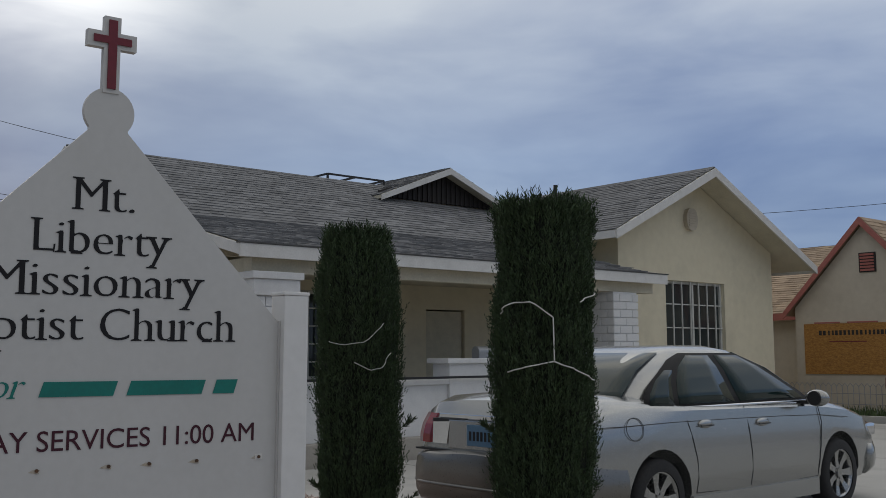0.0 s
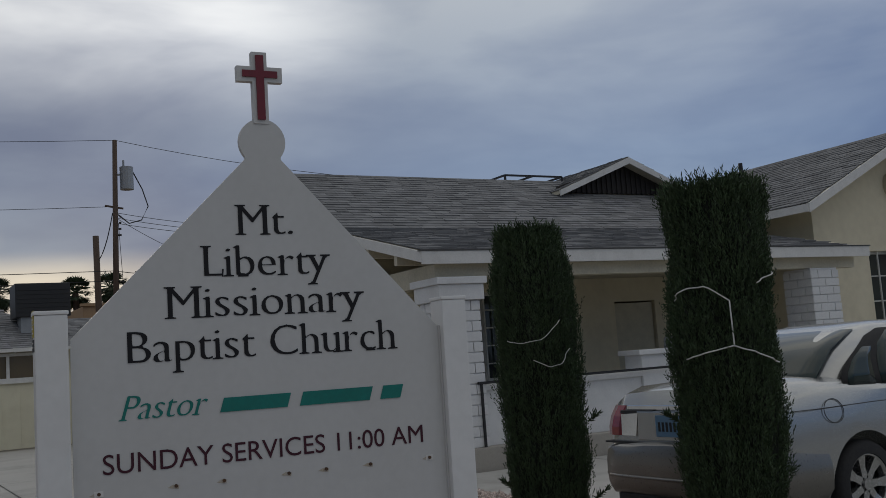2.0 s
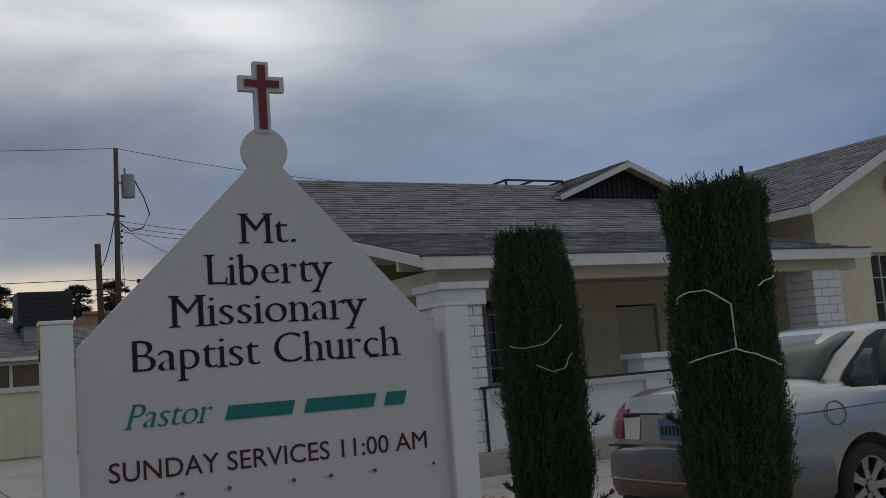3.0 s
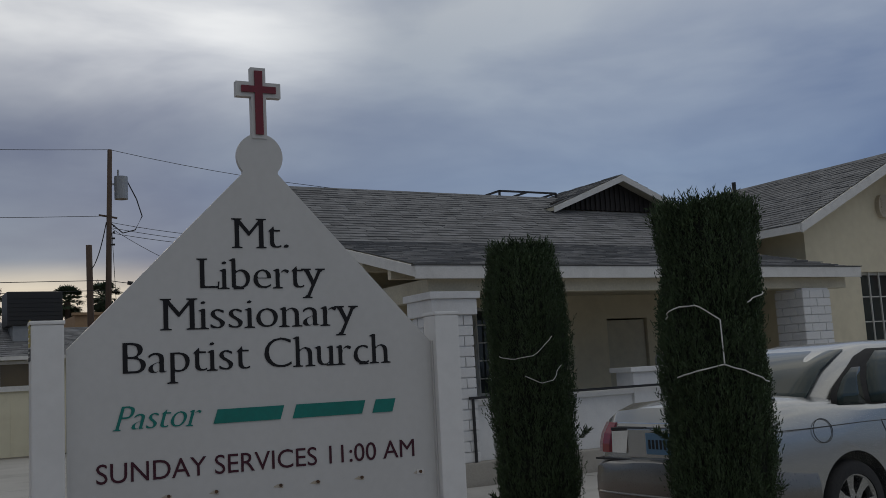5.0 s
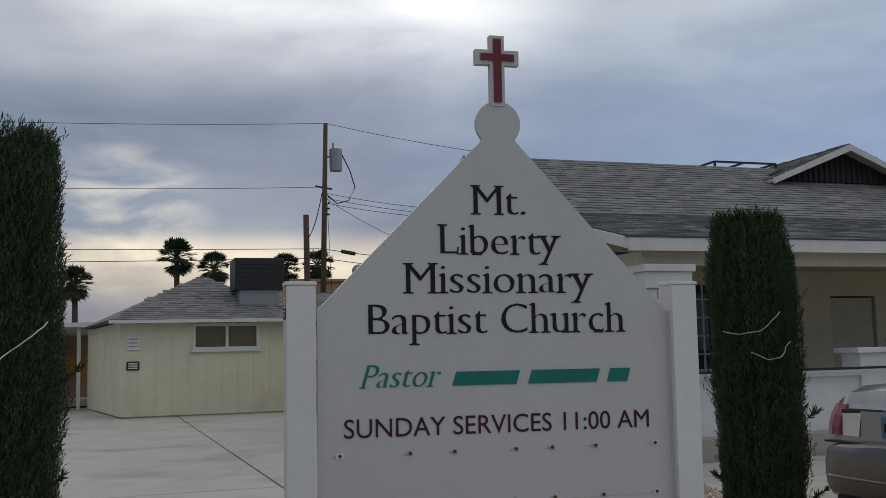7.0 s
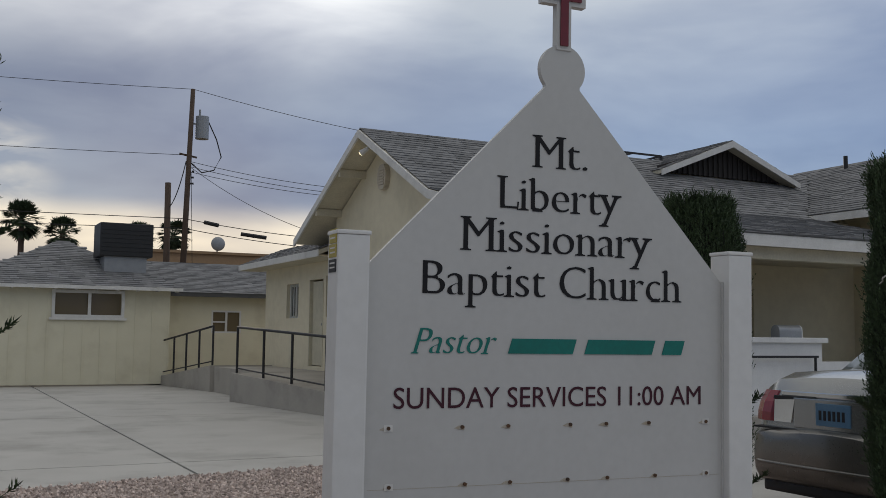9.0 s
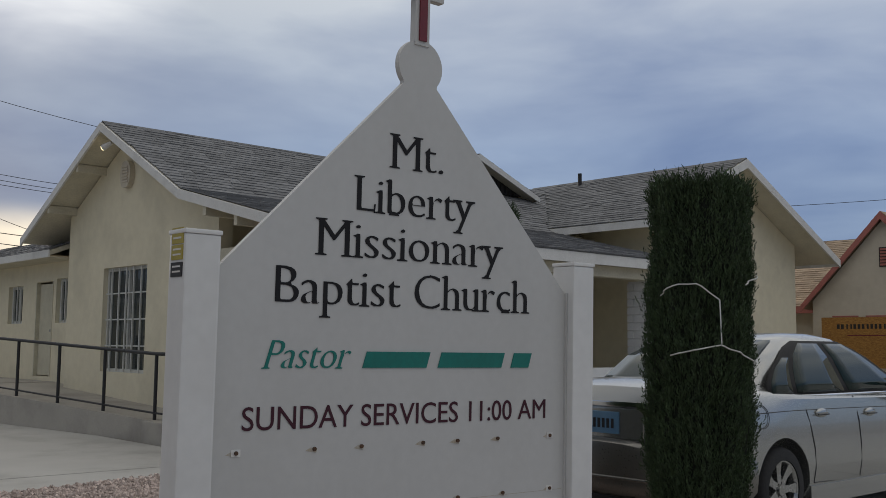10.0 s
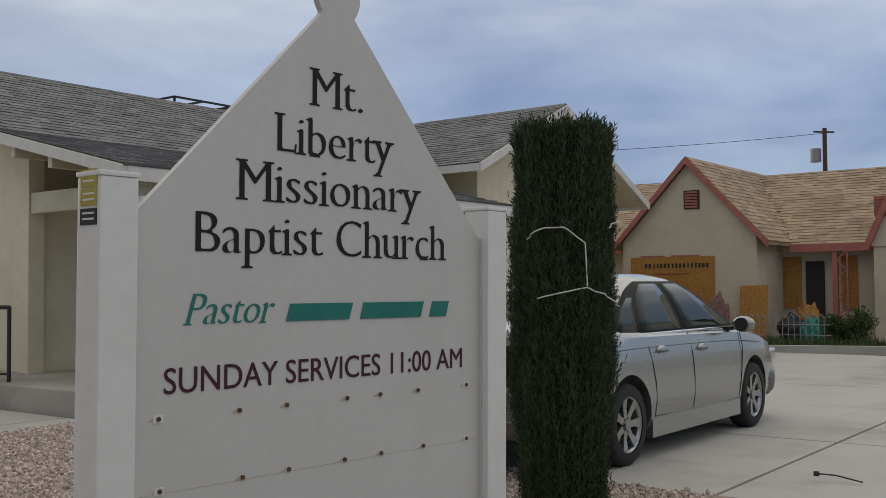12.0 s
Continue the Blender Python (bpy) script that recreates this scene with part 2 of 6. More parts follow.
# near-black green: the shade deep in the crown is put into this colour
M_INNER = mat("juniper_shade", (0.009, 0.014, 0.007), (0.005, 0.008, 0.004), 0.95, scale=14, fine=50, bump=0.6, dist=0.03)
M_BARK = mat("juniper_bark", (0.10, 0.075, 0.055), (0.06, 0.045, 0.035), 0.9, scale=8, fine=30, bump=0.5, rot=(5, 5, 0.7))
M_PALM = mat("palm_leaf", (0.045, 0.07, 0.03), (0.025, 0.04, 0.018), 0.7, island=0.35, bump=0)
M_WIRE = mat("white_tie_rope", (0.68, 0.68, 0.65), (0.5, 0.5, 0.48), 0.6, fine=150, bump=0.2)
M_CABLE = mat("black_cable", (0.016, 0.016, 0.018), None, 0.6, bump=0)
M_CARPAINT = mat("silver_car_paint", (0.36, 0.365, 0.355), (0.335, 0.34, 0.33), 0.25, metal=0.8, scale=1.2, fine=300, bump=0.0, coat=0.7)
M_BUMPER = mat("silver_grey_bumper", (0.20, 0.19, 0.172), (0.175, 0.168, 0.15), 0.30, metal=0.7, bump=0.0, coat=0.5)
M_TYRE = mat("tyre_rubber", (0.018, 0.018, 0.019), (0.026, 0.025, 0.024), 0.85, fine=50, bump=0.15)
M_RIM = mat("alloy_rim", (0.42, 0.42, 0.41), (0.30, 0.30, 0.29), 0.25, metal=0.85, bump=0)
M_CHROME = mat("chrome", (0.72, 0.73, 0.74), None, 0.12, metal=1.0, bump=0)
M_CARGLASS = glass("tinted_car_glass", (0.016, 0.034, 0.032), 0.03, 0.15)
M_TAIL = mat("red_tail_lens", (0.30, 0.012, 0.015), (0.22, 0.01, 0.012), 0.15, bump=0, coat=0.6)
M_PLASTIC = mat("black_plastic", (0.02, 0.02, 0.021), None, 0.5, bump=0.05)
M_PLATEBLUE = mat("blue_plate", (0.10, 0.22, 0.36), (0.14, 0.26, 0.38), 0.4, bump=0)
M_PANE = glass("dark_window_pane", (0.05, 0.06, 0.06), 0.04, 0.15)
M_PANE_TAN = glass("pane_before_a_tan_blind", (0.17, 0.13, 0.075), 0.1, 0.15)
M_BARS = mat("pale_window_bar", (0.62, 0.62, 0.58), None, 0.5, bump=0.05)
M_OSB = mat("orange_osb_board", (0.52, 0.27, 0.065), (0.27, 0.115, 0.025), 0.8, scale=16, fine=42, bump=0.3, stain=(0.20, 0.09, 0.03), stain_scale=12, stain_amt=0.9, rot=(1, 1, 3))
M_RUSTTRIM = mat("faded_red_trim", (0.43, 0.15, 0.12), (0.33, 0.11, 0.09), 0.7, fine=40, bump=0.1)
M_DOOR = mat("cream_door_paint", (0.60, 0.56, 0.43), None, 0.55, bump=0.05)
M_TAN = mat("tan_stucco", (0.36, 0.24, 0.14), (0.30, 0.2, 0.12), 0.9, bump=0.2)
M_SIDING = mat("cream_panel_siding", (0.71, 0.67, 0.51), (0.65, 0.61, 0.46), 0.8, scale=2, fine=40, bump=0.15, stain=(0.45, 0.40, 0.28), stain_scale=1.2, stain_amt=0.4)
M_YELLOW = mat("faded_yellow_sticker", (0.42, 0.34, 0.06), (0.34, 0.28, 0.06), 0.5, bump=0.05)
M_GREEN = mat("green_weeds", (0.06, 0.10, 0.03), (0.035, 0.06, 0.02), 0.8, island=0.4, bump=0)
M_PLAID = mat("red_plaid_cloth", (0.15, 0.025, 0.03), (0.30, 0.24, 0.23), 0.9, scale=14, fine=30, bump=0.3, rot=(1, 3, 3))
M_TEALPLASTIC = mat("teal_plastic", (0.02, 0.22, 0.18), None, 0.5, bump=0)

# ==== building helpers ====
ROOT = {}


def thing(name, loc, label, category, group="", kind="", rz=0.0, m=None):
    """A top-level thing: an Empty at its base that parents its parts."""
    ob = new(name)
    mm = m if m is not None else pose(*loc, 0, 0, rz)
    ob.matrix_world = mm
    ob.empty_display_size = 0.2
    ROOT[ob.name] = mm
    return tagged(ob, label, category, group, kind)


def part(name, bm, material, parent, label="", world=False, smooth=False, kind=""):
    """One mesh object under a thing or a part; world: the vertices are given in world space."""
    me = bpy.data.meshes.new(name)
    p = parent
    while p.parent:
        p = p.parent
    if world:
        bmesh.ops.transform(bm, matrix=ROOT[p.name].inverted(), verts=bm.verts)
    bm.to_mesh(me)
    bm.free()
    if smooth:
        for f in me.polygons:
            f.use_smooth = True
    if isinstance(material, (list, tuple)):
        for mm in material:
            me.materials.append(mm)
    else:
        me.materials.append(material)
    ob = new(name, me)
    ob.parent = parent
    if label:
        ob["label"] = label
    if kind:
        ob["kind"] = kind
    return ob


def solo(name, bm, material, label, category, kind="", group="", loc=(0, 0, 0), smooth=False):
    """A top-level thing that is one mesh; vertices in world space."""
    me = bpy.data.meshes.new(name)
    bmesh.ops.translate(bm, vec=-Vector(loc), verts=bm.verts)
    bm.to_mesh(me)
    bm.free()
    if smooth:
        for f in me.polygons:
            f.use_smooth = True
    me.materials.append(material)
    ob = new(name, me)
    ob.location = loc
    ROOT[ob.name] = Matrix.Translation(loc)
    return tagged(ob, label, category, group, kind)


def box(bm, x0, x1, y0, y1, z0, z1, bevel=0.0):
    r = bmesh.ops.create_cube(bm, size=1.0, matrix=Matrix.LocRotScale(((x0 + x1) / 2, (y0 + y1) / 2, (z0 + z1) / 2), None, (abs(x1 - x0), abs(y1 - y0), abs(z1 - z0))))
    if bevel:
        es = {e for v in r["verts"] for e in v.link_edges}
        bmesh.ops.bevel(bm, geom=list(es), offset=bevel, segments=2, affect="EDGES", profile=0.7)
    return bm


def boxed(*a, **k):
    return box(bmesh.new(), *a, **k)


def beam(bm, a, b, w, h, up=(0, 0, 1)):
    """A square bar from a to b, w wide and h high."""
    a, b = Vector(a), Vector(b)
    d = (b - a).normalized()
    side = d.cross(Vector(up)).normalized()
    top = side.cross(d).normalized()
    vs = []
    for p in (a, b):
        for s, t in ((-1, -1), (1, -1), (1, 1), (-1, 1)):
            vs.append(bm.verts.new(p + side * (s * w / 2) + top * (t * h / 2)))
    for i in range(4):
        j = (i + 1) % 4
        bm.faces.new((vs[i], vs[j], vs[4 + j], vs[4 + i]))
    bm.faces.new(vs[3::-1])
    bm.faces.new(vs[4:])
    return bm


def tube(bm, pts, r, seg=8, r2=None):
    """A round rod through points, tapering from r to r2."""
    pts = [Vector(p) for p in pts]
    rings = []
    for i, p in enumerate(pts):
        d = (pts[min(i + 1, len(pts) - 1)] - pts[max(i - 1, 0)]).normalized()
        u = d.cross(Vector((0.31, 0.2, 0.93)) if abs(d.z) < 0.9 else Vector((1, 0, 0))).normalized()
        v = d.cross(u)
        rr = r if r2 is None else r + (r2 - r) * i / (len(pts) - 1)
        rings.append([bm.verts.new(p + (u * math.cos(2 * math.pi * k / seg) + v * math.sin(2 * math.pi * k / seg)) * rr) for k in range(seg)])
    for a, b in zip(rings, rings[1:]):
        for k in range(seg):
            bm.faces.new((a[k], a[(k + 1) % seg], b[(k + 1) % seg], b[k]))
    bm.faces.new(rings[0][::-1])
    bm.faces.new(rings[-1])
    return bm


def prism(bm, pts, axis, a, b):
    """A solid from a 2D outline pushed along an axis from a to b. Outline in (y, z), (x, z) or (x, y)."""
    def at(p, v):
        return {"x": (v, p[0], p[1]), "y": (p[0], v, p[1]), "z": (p[0], p[1], v)}[axis]
    lo = [bm.verts.new(at(p, a)) for p in pts]
    hi = [bm.verts.new(at(p, b)) for p in pts]
    n = len(pts)
    f0, f1 = bm.faces.new(lo), bm.faces.new(hi)
    for i in range(n):
        bm.faces.new((lo[i], lo[(i + 1) % n], hi[(i + 1) % n], hi[i]))
    bmesh.ops.recalc_face_normals(bm, faces=bm.faces)
    return bm


def wall_with_holes(bm, axis, at, thick, u0, u1, z0, z1, holes):
    """A straight wall in the plane axis = at, reaching back by thick, cut into blocks round its openings (u0, u1, z0, z1)."""
    us = sorted({u0, u1, *[h[0] for h in holes], *[h[1] for h in holes]})
    zs = sorted({z0, z1, *[h[2] for h in holes], *[h[3] for h in holes]})
    cells = {}
    for i in range(len(us) - 1):
        for j in range(len(zs) - 1):
            cu, cz = (us[i] + us[i + 1]) / 2, (zs[j] + zs[j + 1]) / 2
            cells[i, j] = not any(h[0] < cu < h[1] and h[2] < cz < h[3] for h in holes)
    grid = {}

    def vert(i, j, k):
        if (i, j, k) not in grid:
            d = at + (thick if k else 0)
            grid[i, j, k] = bm.verts.new((d, us[i], zs[j]) if axis == "x" else (us[i], d, zs[j]))
        return grid[i, j, k]

    for (i, j), solid in cells.items():
        if not solid:
            continue
        for k in (0, 1):
            bm.faces.new([vert(*c, k) for c in ((i, j), (i + 1, j), (i + 1, j + 1), (i, j + 1))])
        for (di, dj), (p, q) in (((-1, 0), ((i, j), (i, j + 1))), ((1, 0), ((i + 1, j), (i + 1, j + 1))), ((0, -1), ((i, j), (i + 1, j))), ((0, 1), ((i, j + 1), (i + 1, j + 1)))):
            if not cells.get((i + di, j + dj), False):
                bm.faces.new([vert(*p, 0), vert(*q, 0), vert(*q, 1), vert(*p, 1)])
    bmesh.ops.recalc_face_normals(bm, faces=bm.faces)
    return bm


def shingles(bm, o, u, v, length, rows_len, expo=0.15, tab=0.32, thick=0.016, clip=None, rng=None):
    """Courses of tabs on a roof plane. o: corner at the eave; u: along the eave; v: up the slope. clip(s, t): whether a tab at those metres is kept."""
    u, v = Vector(u).normalized(), Vector(v).normalized()
    nrm = u.cross(v).normalized()
    if nrm.z < 0:
        nrm = -nrm
    o = Vector(o)
    rng = rng or random.Random(5)
    n = int(rows_len / expo) + 1
    verts, faces = [], []
    for r in range(n):
        t0 = r * expo - 0.02 + rng.uniform(-0.004, 0.004)
        t1 = min((r + 1) * expo + 0.03, rows_len)
        s = -rng.uniform(0, tab)
        while s < length:
            w = tab * rng.choice((0.7, 1.0, 1.0, 1.3))
            a, b = max(0, s + 0.003), min(length, s + w - 0.003)
            s += w
            if b - a < 0.03 or (clip and not clip((a + b) / 2, (t0 + t1) / 2)):
                continue
            lift = thick * rng.uniform(0.8, 1.5)
            dt = rng.uniform(-0.008, 0.008)
            k = len(verts)
            for ss in (a, b):
                verts += [o + u * ss + v * (t0 + dt) + nrm * 0.001, o + u * ss + v * (t0 + dt) + nrm * lift, o + u * ss + v * t1 + nrm * 0.003]
            faces += [(k, k + 3, k + 4, k + 1), (k + 1, k + 4, k + 5, k + 2), (k, k + 1, k + 2), (k + 3, k + 5, k + 4)]
    bv = [bm.verts.new(p) for p in verts]
    for f in faces:
        bm.faces.new([bv[i] for i in f])
    return bm

# ==== ground ====
def flat(pts, z):
    bm = bmesh.new()
    bm.faces.new([bm.verts.new((x, y, z)) for x, y in pts])
    bmesh.ops.recalc_face_normals(bm, faces=bm.faces)
    return bm


solo("ground", flat([(-600, -600), (600, -600), (600, 900), (-600, 900)], -0.06), M_DIRT, "bare tan desert dirt reaching to the horizon", "ground", "structure")
pave = tagged(thing("pavement", (0, 0, 0), "pale concrete parking lot with saw-cut joints and stains", "pavement", kind="structure"))
BED = [(-14, 5.2), (-1.1, 7.45), (4.5, 8.45), (4.95, 6.9), (4.72, 1.3), (4.9, -1.6), (-14, -1.6)]


def slab(x0, x1, y0, y1, z=0.0):
    g = 0.034
    part("concrete_slab", boxed(x0 + g / 2, x1 - g / 2, y0 + g / 2, y1 - g / 2, z - 0.1, z, bevel=0.006), M_CONC, pave)


# the lot beside the car, then the yard beyond the gravel bed
for x0, x1 in ((4.75, 7.75), (7.75, 13.3), (13.3, 20.3)):
    for y0, y1 in ((-9.0, 1.05), (1.05, 8.6)):
        slab(x0, x1, y0, y1)
for x0, x1 in ((13.3, 20.3), (20.3, 27)):
    slab(x0, x1, 8.6, 10.0) if x0 < 20 else None
for x0, x1 in ((-12, -5.2), (-5.2, 0.75), (0.75, 4.75)):
    for y0, y1 in ((3.0, 9.0), (9.0, 15.6), (15.6, 23.0), (23.0, 32.0)):
        slab(x0, x1, y0, y1)
slab(-14, 4.75, -9.0, -1.6)
bm = bmesh.new()
bed_lo = [bm.verts.new((x, y, -0.05)) for x, y in BED]
bed_hi = [bm.verts.new((x, y, 0.012)) for x, y in BED]
bm.faces.new(bed_hi)
for i in range(len(BED)):
    j = (i + 1) % len(BED)
    bm.faces.new((bed_lo[i], bed_lo[j], bed_hi[j], bed_hi[i]))
bmesh.ops.recalc_face_normals(bm, faces=bm.faces)
solo("gravel_bed", bm, M_GRAVELBED, "packed bed of pinkish grey gravel", "gravel", "structure")


def inside(x, y, poly):
    hit = False
    for (xa, ya), (xb, yb) in zip(poly, poly[1:] + poly[:1]):
        if (ya > y) != (yb > y) and x < (xb - xa) * (y - ya) / (yb - ya) + xa:
            hit = not hit
    return hit


def gravel():
    rng = random.Random(11)
    verts, faces = [], []
    shape = [(1, 0, 0), (-1, 0, 0), (0, 1, 0), (0, -1, 0), (0, 0, 1), (0, 0, -1)]
    tri = [(0, 2, 4), (2, 1, 4), (1, 3, 4), (3, 0, 4), (2, 0, 5), (1, 2, 5), (3, 1, 5), (0, 3, 5)]
    n = 0
    while n < 26000:
        x, y = rng.uniform(-3.2, 5.1), rng.uniform(1.0, 8.6)
        if y < 4.5 and x < 2.5 and rng.random() < 0.75:
            continue
        if not inside(x + rng.uniform(-0.06, 0.06), y + rng.uniform(-0.06, 0.06), BED):
            continue
        n += 1
        r = rng.uniform(0.011, 0.030)
        rot = Euler((rng.uniform(0, 6), rng.uniform(0, 6), rng.uniform(0, 6))).to_matrix()
        k = len(verts)
        for s in shape:
            p = rot @ Vector((s[0] * r * rng.uniform(0.7, 1.3), s[1] * r * rng.uniform(0.6, 1.1), s[2] * r * rng.uniform(0.5, 0.9)))
            verts.append((x + p.x, y + p.y, 0.018 + p.z))
        faces += [(k + a, k + b, k + c) for a, b, c in tri]
    me = bpy.data.meshes.new("gravel")
    me.from_pydata(verts, [], faces)
    me.materials.append(M_STONE)
    tagged(new("gravel", me), "loose pink and grey crushed gravel stones", "gravel", kind="stuff")


gravel()

# ==== church ====
church = thing("church", (10, 12, 0), "low cream stucco church with grey shingle roof and white trim", "church")
ROOT[church.name] = pose(10, 12, -0.05)  # all of it stands this much higher than the numbers below


def roof_z(y):
    """Height of the main roof's top at depth y."""
    prof = ((8.6, 2.96), (12.0, 3.77), (15.0, 5.28), (18.65, 3.47), (23.4, 2.80))
    for (ya, za), (yb, zb) in zip(prof, prof[1:]):
        if y <= yb:
            return za + (zb - za) * (y - ya) / (yb - ya)
    return prof[-1][1]


WING_X, WING_Z, WING_S = 17.42, 5.50, 0.475


def wing_z(x):
    return WING_Z - abs(x - WING_X) * WING_S


def wpart(name, bm, m, label="", parent=church, smooth=False, kind=""):
    return part(name, bm, m, parent, label, world=True, smooth=smooth, kind=kind)


T = 0.10
decks = (("roof_deck", (12.0, 15.0), 5.34, 19.6), ("roof_deck", (15.0, 18.65), 5.34, 19.6), ("porch_roof", (8.62, 12.0), 5.34, 14.3))
for nm, (ya, yb), xa, xb in decks:
    bm = prism(bmesh.new(), [(ya, roof_z(ya) - 0.012), (yb, roof_z(yb) - 0.012), (yb, roof_z(yb) - T - 0.012), (ya, roof_z(ya) - T - 0.012)], "x", xa, xb)
    deck = wpart(nm, bm, M_SOFFIT)
    eave = (xa, ya, roof_z(ya)) if roof_z(ya) < roof_z(yb) else (xa, yb, roof_z(yb))
    d = Vector((0, yb - ya, roof_z(yb) - roof_z(ya)))
    if roof_z(ya) > roof_z(yb):
        d = -d
    ln = d.length
    yy0, dy = eave[1], d.normalized().y

    def keep(s, t, xa=xa, yy0=yy0, dy=dy):
        x, y = xa + s, yy0 + dy * t
        if x > 14.0 and y < 15 and wing_z(x) > roof_z(y) + 0.02:
            return False
        return not (abs(x - 13.55) < 1.75 and y > 14.17 and 5.66 - abs(x - 13.55) * 0.40 > roof_z(y) + 0.03)

    part("shingles", shingles(bmesh.new(), eave, (1, 0, 0), d, xb - xa, ln, clip=keep, rng=random.Random(int(ya * 10))), M_SHINGLE, deck, "weathered grey asphalt shingles", world=True, kind="stuff")
# ridge caps
for a, b in (((5.34, 15.0), (19.6, 15.0)),):
    bm = bmesh.new()
    x = a[0]
    while x < b[0]:
        prism(bm, [(14.86, 5.215), (15.0, 5.305), (15.14, 5.215), (15.0, 5.27)], "x", x, x + 0.29)
        x += 0.3
    wpart("ridge_cap", bm, M_SHINGLE, kind="stuff")
# rake boards on the side gable, front fascia, rear fascia
prof = [(8.6, 2.96), (12.0, 3.77), (15.0, 5.28), (18.65, 3.47)]
for (ya, za), (yb, zb) in zip(prof, prof[1:]):
    bm = prism(bmesh.new(), [(ya, za - 0.015), (yb, zb - 0.015), (yb, zb - 0.165), (ya, za - 0.165)], "x", 5.30, 5.338)
    wpart("rake_board", bm, M_TRIM)
# low roof of the rear addition, its eave towards the yard
radd = wpart("rear_roof", prism(bmesh.new(), [(5.62, 3.20), (6.80, 3.67), (19.6, 3.67), (19.6, 3.57), (6.80, 3.57), (5.62, 3.10)], "y", 17.86, 24.0), M_SOFFIT)
part("shingles", shingles(bmesh.new(), (5.62, 17.86, 3.212), (0, 1, 0), Vector((1.18, 0, 0.47)), 6.14, 1.27, rng=random.Random(5)), M_SHINGLE, radd, "weathered grey asphalt shingles", world=True, kind="stuff")
wpart("fascia", boxed(5.585, 5.618, 17.86, 24.02, 3.06, 3.205), M_TRIM)
wpart("fascia", boxed(5.585, 8.0, 24.005, 24.03, 3.06, 3.20), M_TRIM)
wpart("soffit", boxed(5.62, 6.2, 17.86, 24.0, 3.055, 3.075), M_SOFFIT)
wpart("fascia", boxed(5.30, 14.36, 8.575, 8.615, 2.77, 2.95, bevel=0.006), M_TRIM, "white painted porch fascia board")
wpart("drip_edge", boxed(5.28, 14.38, 8.56, 8.66, 2.952, 2.968), M_UNDER)
# rafters under the side rake of the porch
for y in (9.4, 10.3, 11.2):
    wpart("outrigger", boxed(5.345, 5.95, y, y + 0.09, roof_z(y) - 0.30, roof_z(y) - 0.13), M_SOFFIT)
# porch beam and ceiling
wpart("porch_beam", boxed(5.6, 14.2, 8.80, 9.0, 2.60, 2.79, bevel=0.01), M_SOFFIT)
wpart("porch_beam", boxed(5.92, 6.10, 9.0, 11.75, 2.56, 2.86, bevel=0.01), M_SOFFIT, "cream painted side beam with a split")
wpart("porch_ceiling", boxed(6.1, 14.2, 9.0, 12.0, 2.80, 2.84), M_SOFFIT)

# walls of the main body
WIN_L = (14.18, 15.95, 0.86, 2.75)
wpart("wall", wall_with_holes(bmesh.new(), "x", 5.9, 0.25, 11.78, 17.6, -0.15, 3.45, [WIN_L]), M_STUCCO, "cream stucco gable wall")
wpart("gable", prism(bmesh.new(), [(11.78, 3.45), (17.6, 3.45), (17.6, 3.83), (15.0, 5.14), (12.0, 3.64), (11.78, 3.58)], "x", 5.9, 6.15), M_STUCCO)
PW = (7.55, 9.05, 1.05, 2.62)
PD = (11.2, 12.2, 0.26, 2.35)
wpart("wall", wall_with_holes(bmesh.new(), "y", 11.9, 0.22, 6.15, 14.9, -0.15, 3.6, [PW, PD]), M_STUCCO, "cream stucco wall in the porch shade")
ADD = [(20.85, 21.75, 1.78, 2.62), (19.1, 20.05, 0.66, 2.66), (18.35, 18.95, 1.78, 2.70)]
wpart("wall", wall_with_holes(bmesh.new(), "x", 6.2, 0.22, 17.6, 23.5, -0.15, 3.06, ADD), M_STUCCO, "cream stucco wall of the rear addition")
wpart("wall", boxed(6.42, 19.6, 23.3, 23.5, -0.15, 3.5), M_STUCCO)
wpart("wall", boxed(6.42, 19.0, 17.6, 17.8, -0.15, 3.6), M_STUCCO)

# right wing
for s in (-1, 1):
    xe = 14.05 if s < 0 else 21.5
    prof2 = [(WING_X, WING_Z - 0.012), (xe, wing_z(xe) - 0.012), (xe, wing_z(xe) - T - 0.012), (WING_X, WING_Z - T - 0.012)]
    wd = wpart("wing_roof", prism(bmesh.new(), prof2, "y", 9.54, 18.0), M_SOFFIT)
    up = Vector((WING_X - xe, 0, WING_Z - wing_z(xe)))

    def keepw(a, b, xe=xe, s=s):
        x, y = xe - s * b * 0.905, 9.54 + a
        return y > 15 and s > 0 or wing_z(x) > roof_z(min(y, 15)) - 0.02
    part("shingles", shingles(bmesh.new(), (xe, 9.54, wing_z(xe)), (0, 1, 0), up, 8.4, up.length, clip=keepw, rng=random.Random(31 + s)), M_SHINGLE, wd, "weathered grey asphalt shingles", world=True, kind="stuff")
    wpart("rake_board", prism(bmesh.new(), [(WING_X, WING_Z - 0.012), (xe, wing_z(xe) - 0.012), (xe, wing_z(xe) - 0.19), (WING_X, WING_Z - 0.20)], "y", 9.50, 9.538), M_TRIM)
    wpart("fascia", boxed(xe - 0.02, xe + 0.02, 9.54, 12.3 if s < 0 else 18, wing_z(xe) - 0.17, wing_z(xe) - 0.02), M_TRIM)
bm = bmesh.new()
y = 9.54
while y < 15.6:
    prism(bm, [(WING_X - 0.14, WING_Z - 0.055), (WING_X, WING_Z + 0.028), (WING_X + 0.14, WING_Z - 0.055), (WING_X, WING_Z)], "y", y, y + 0.29)
    y += 0.3
wpart("ridge_cap", bm, M_SHINGLE, kind="stuff")
WIN_R = (16.45, 18.62, 1.02, 3.05)
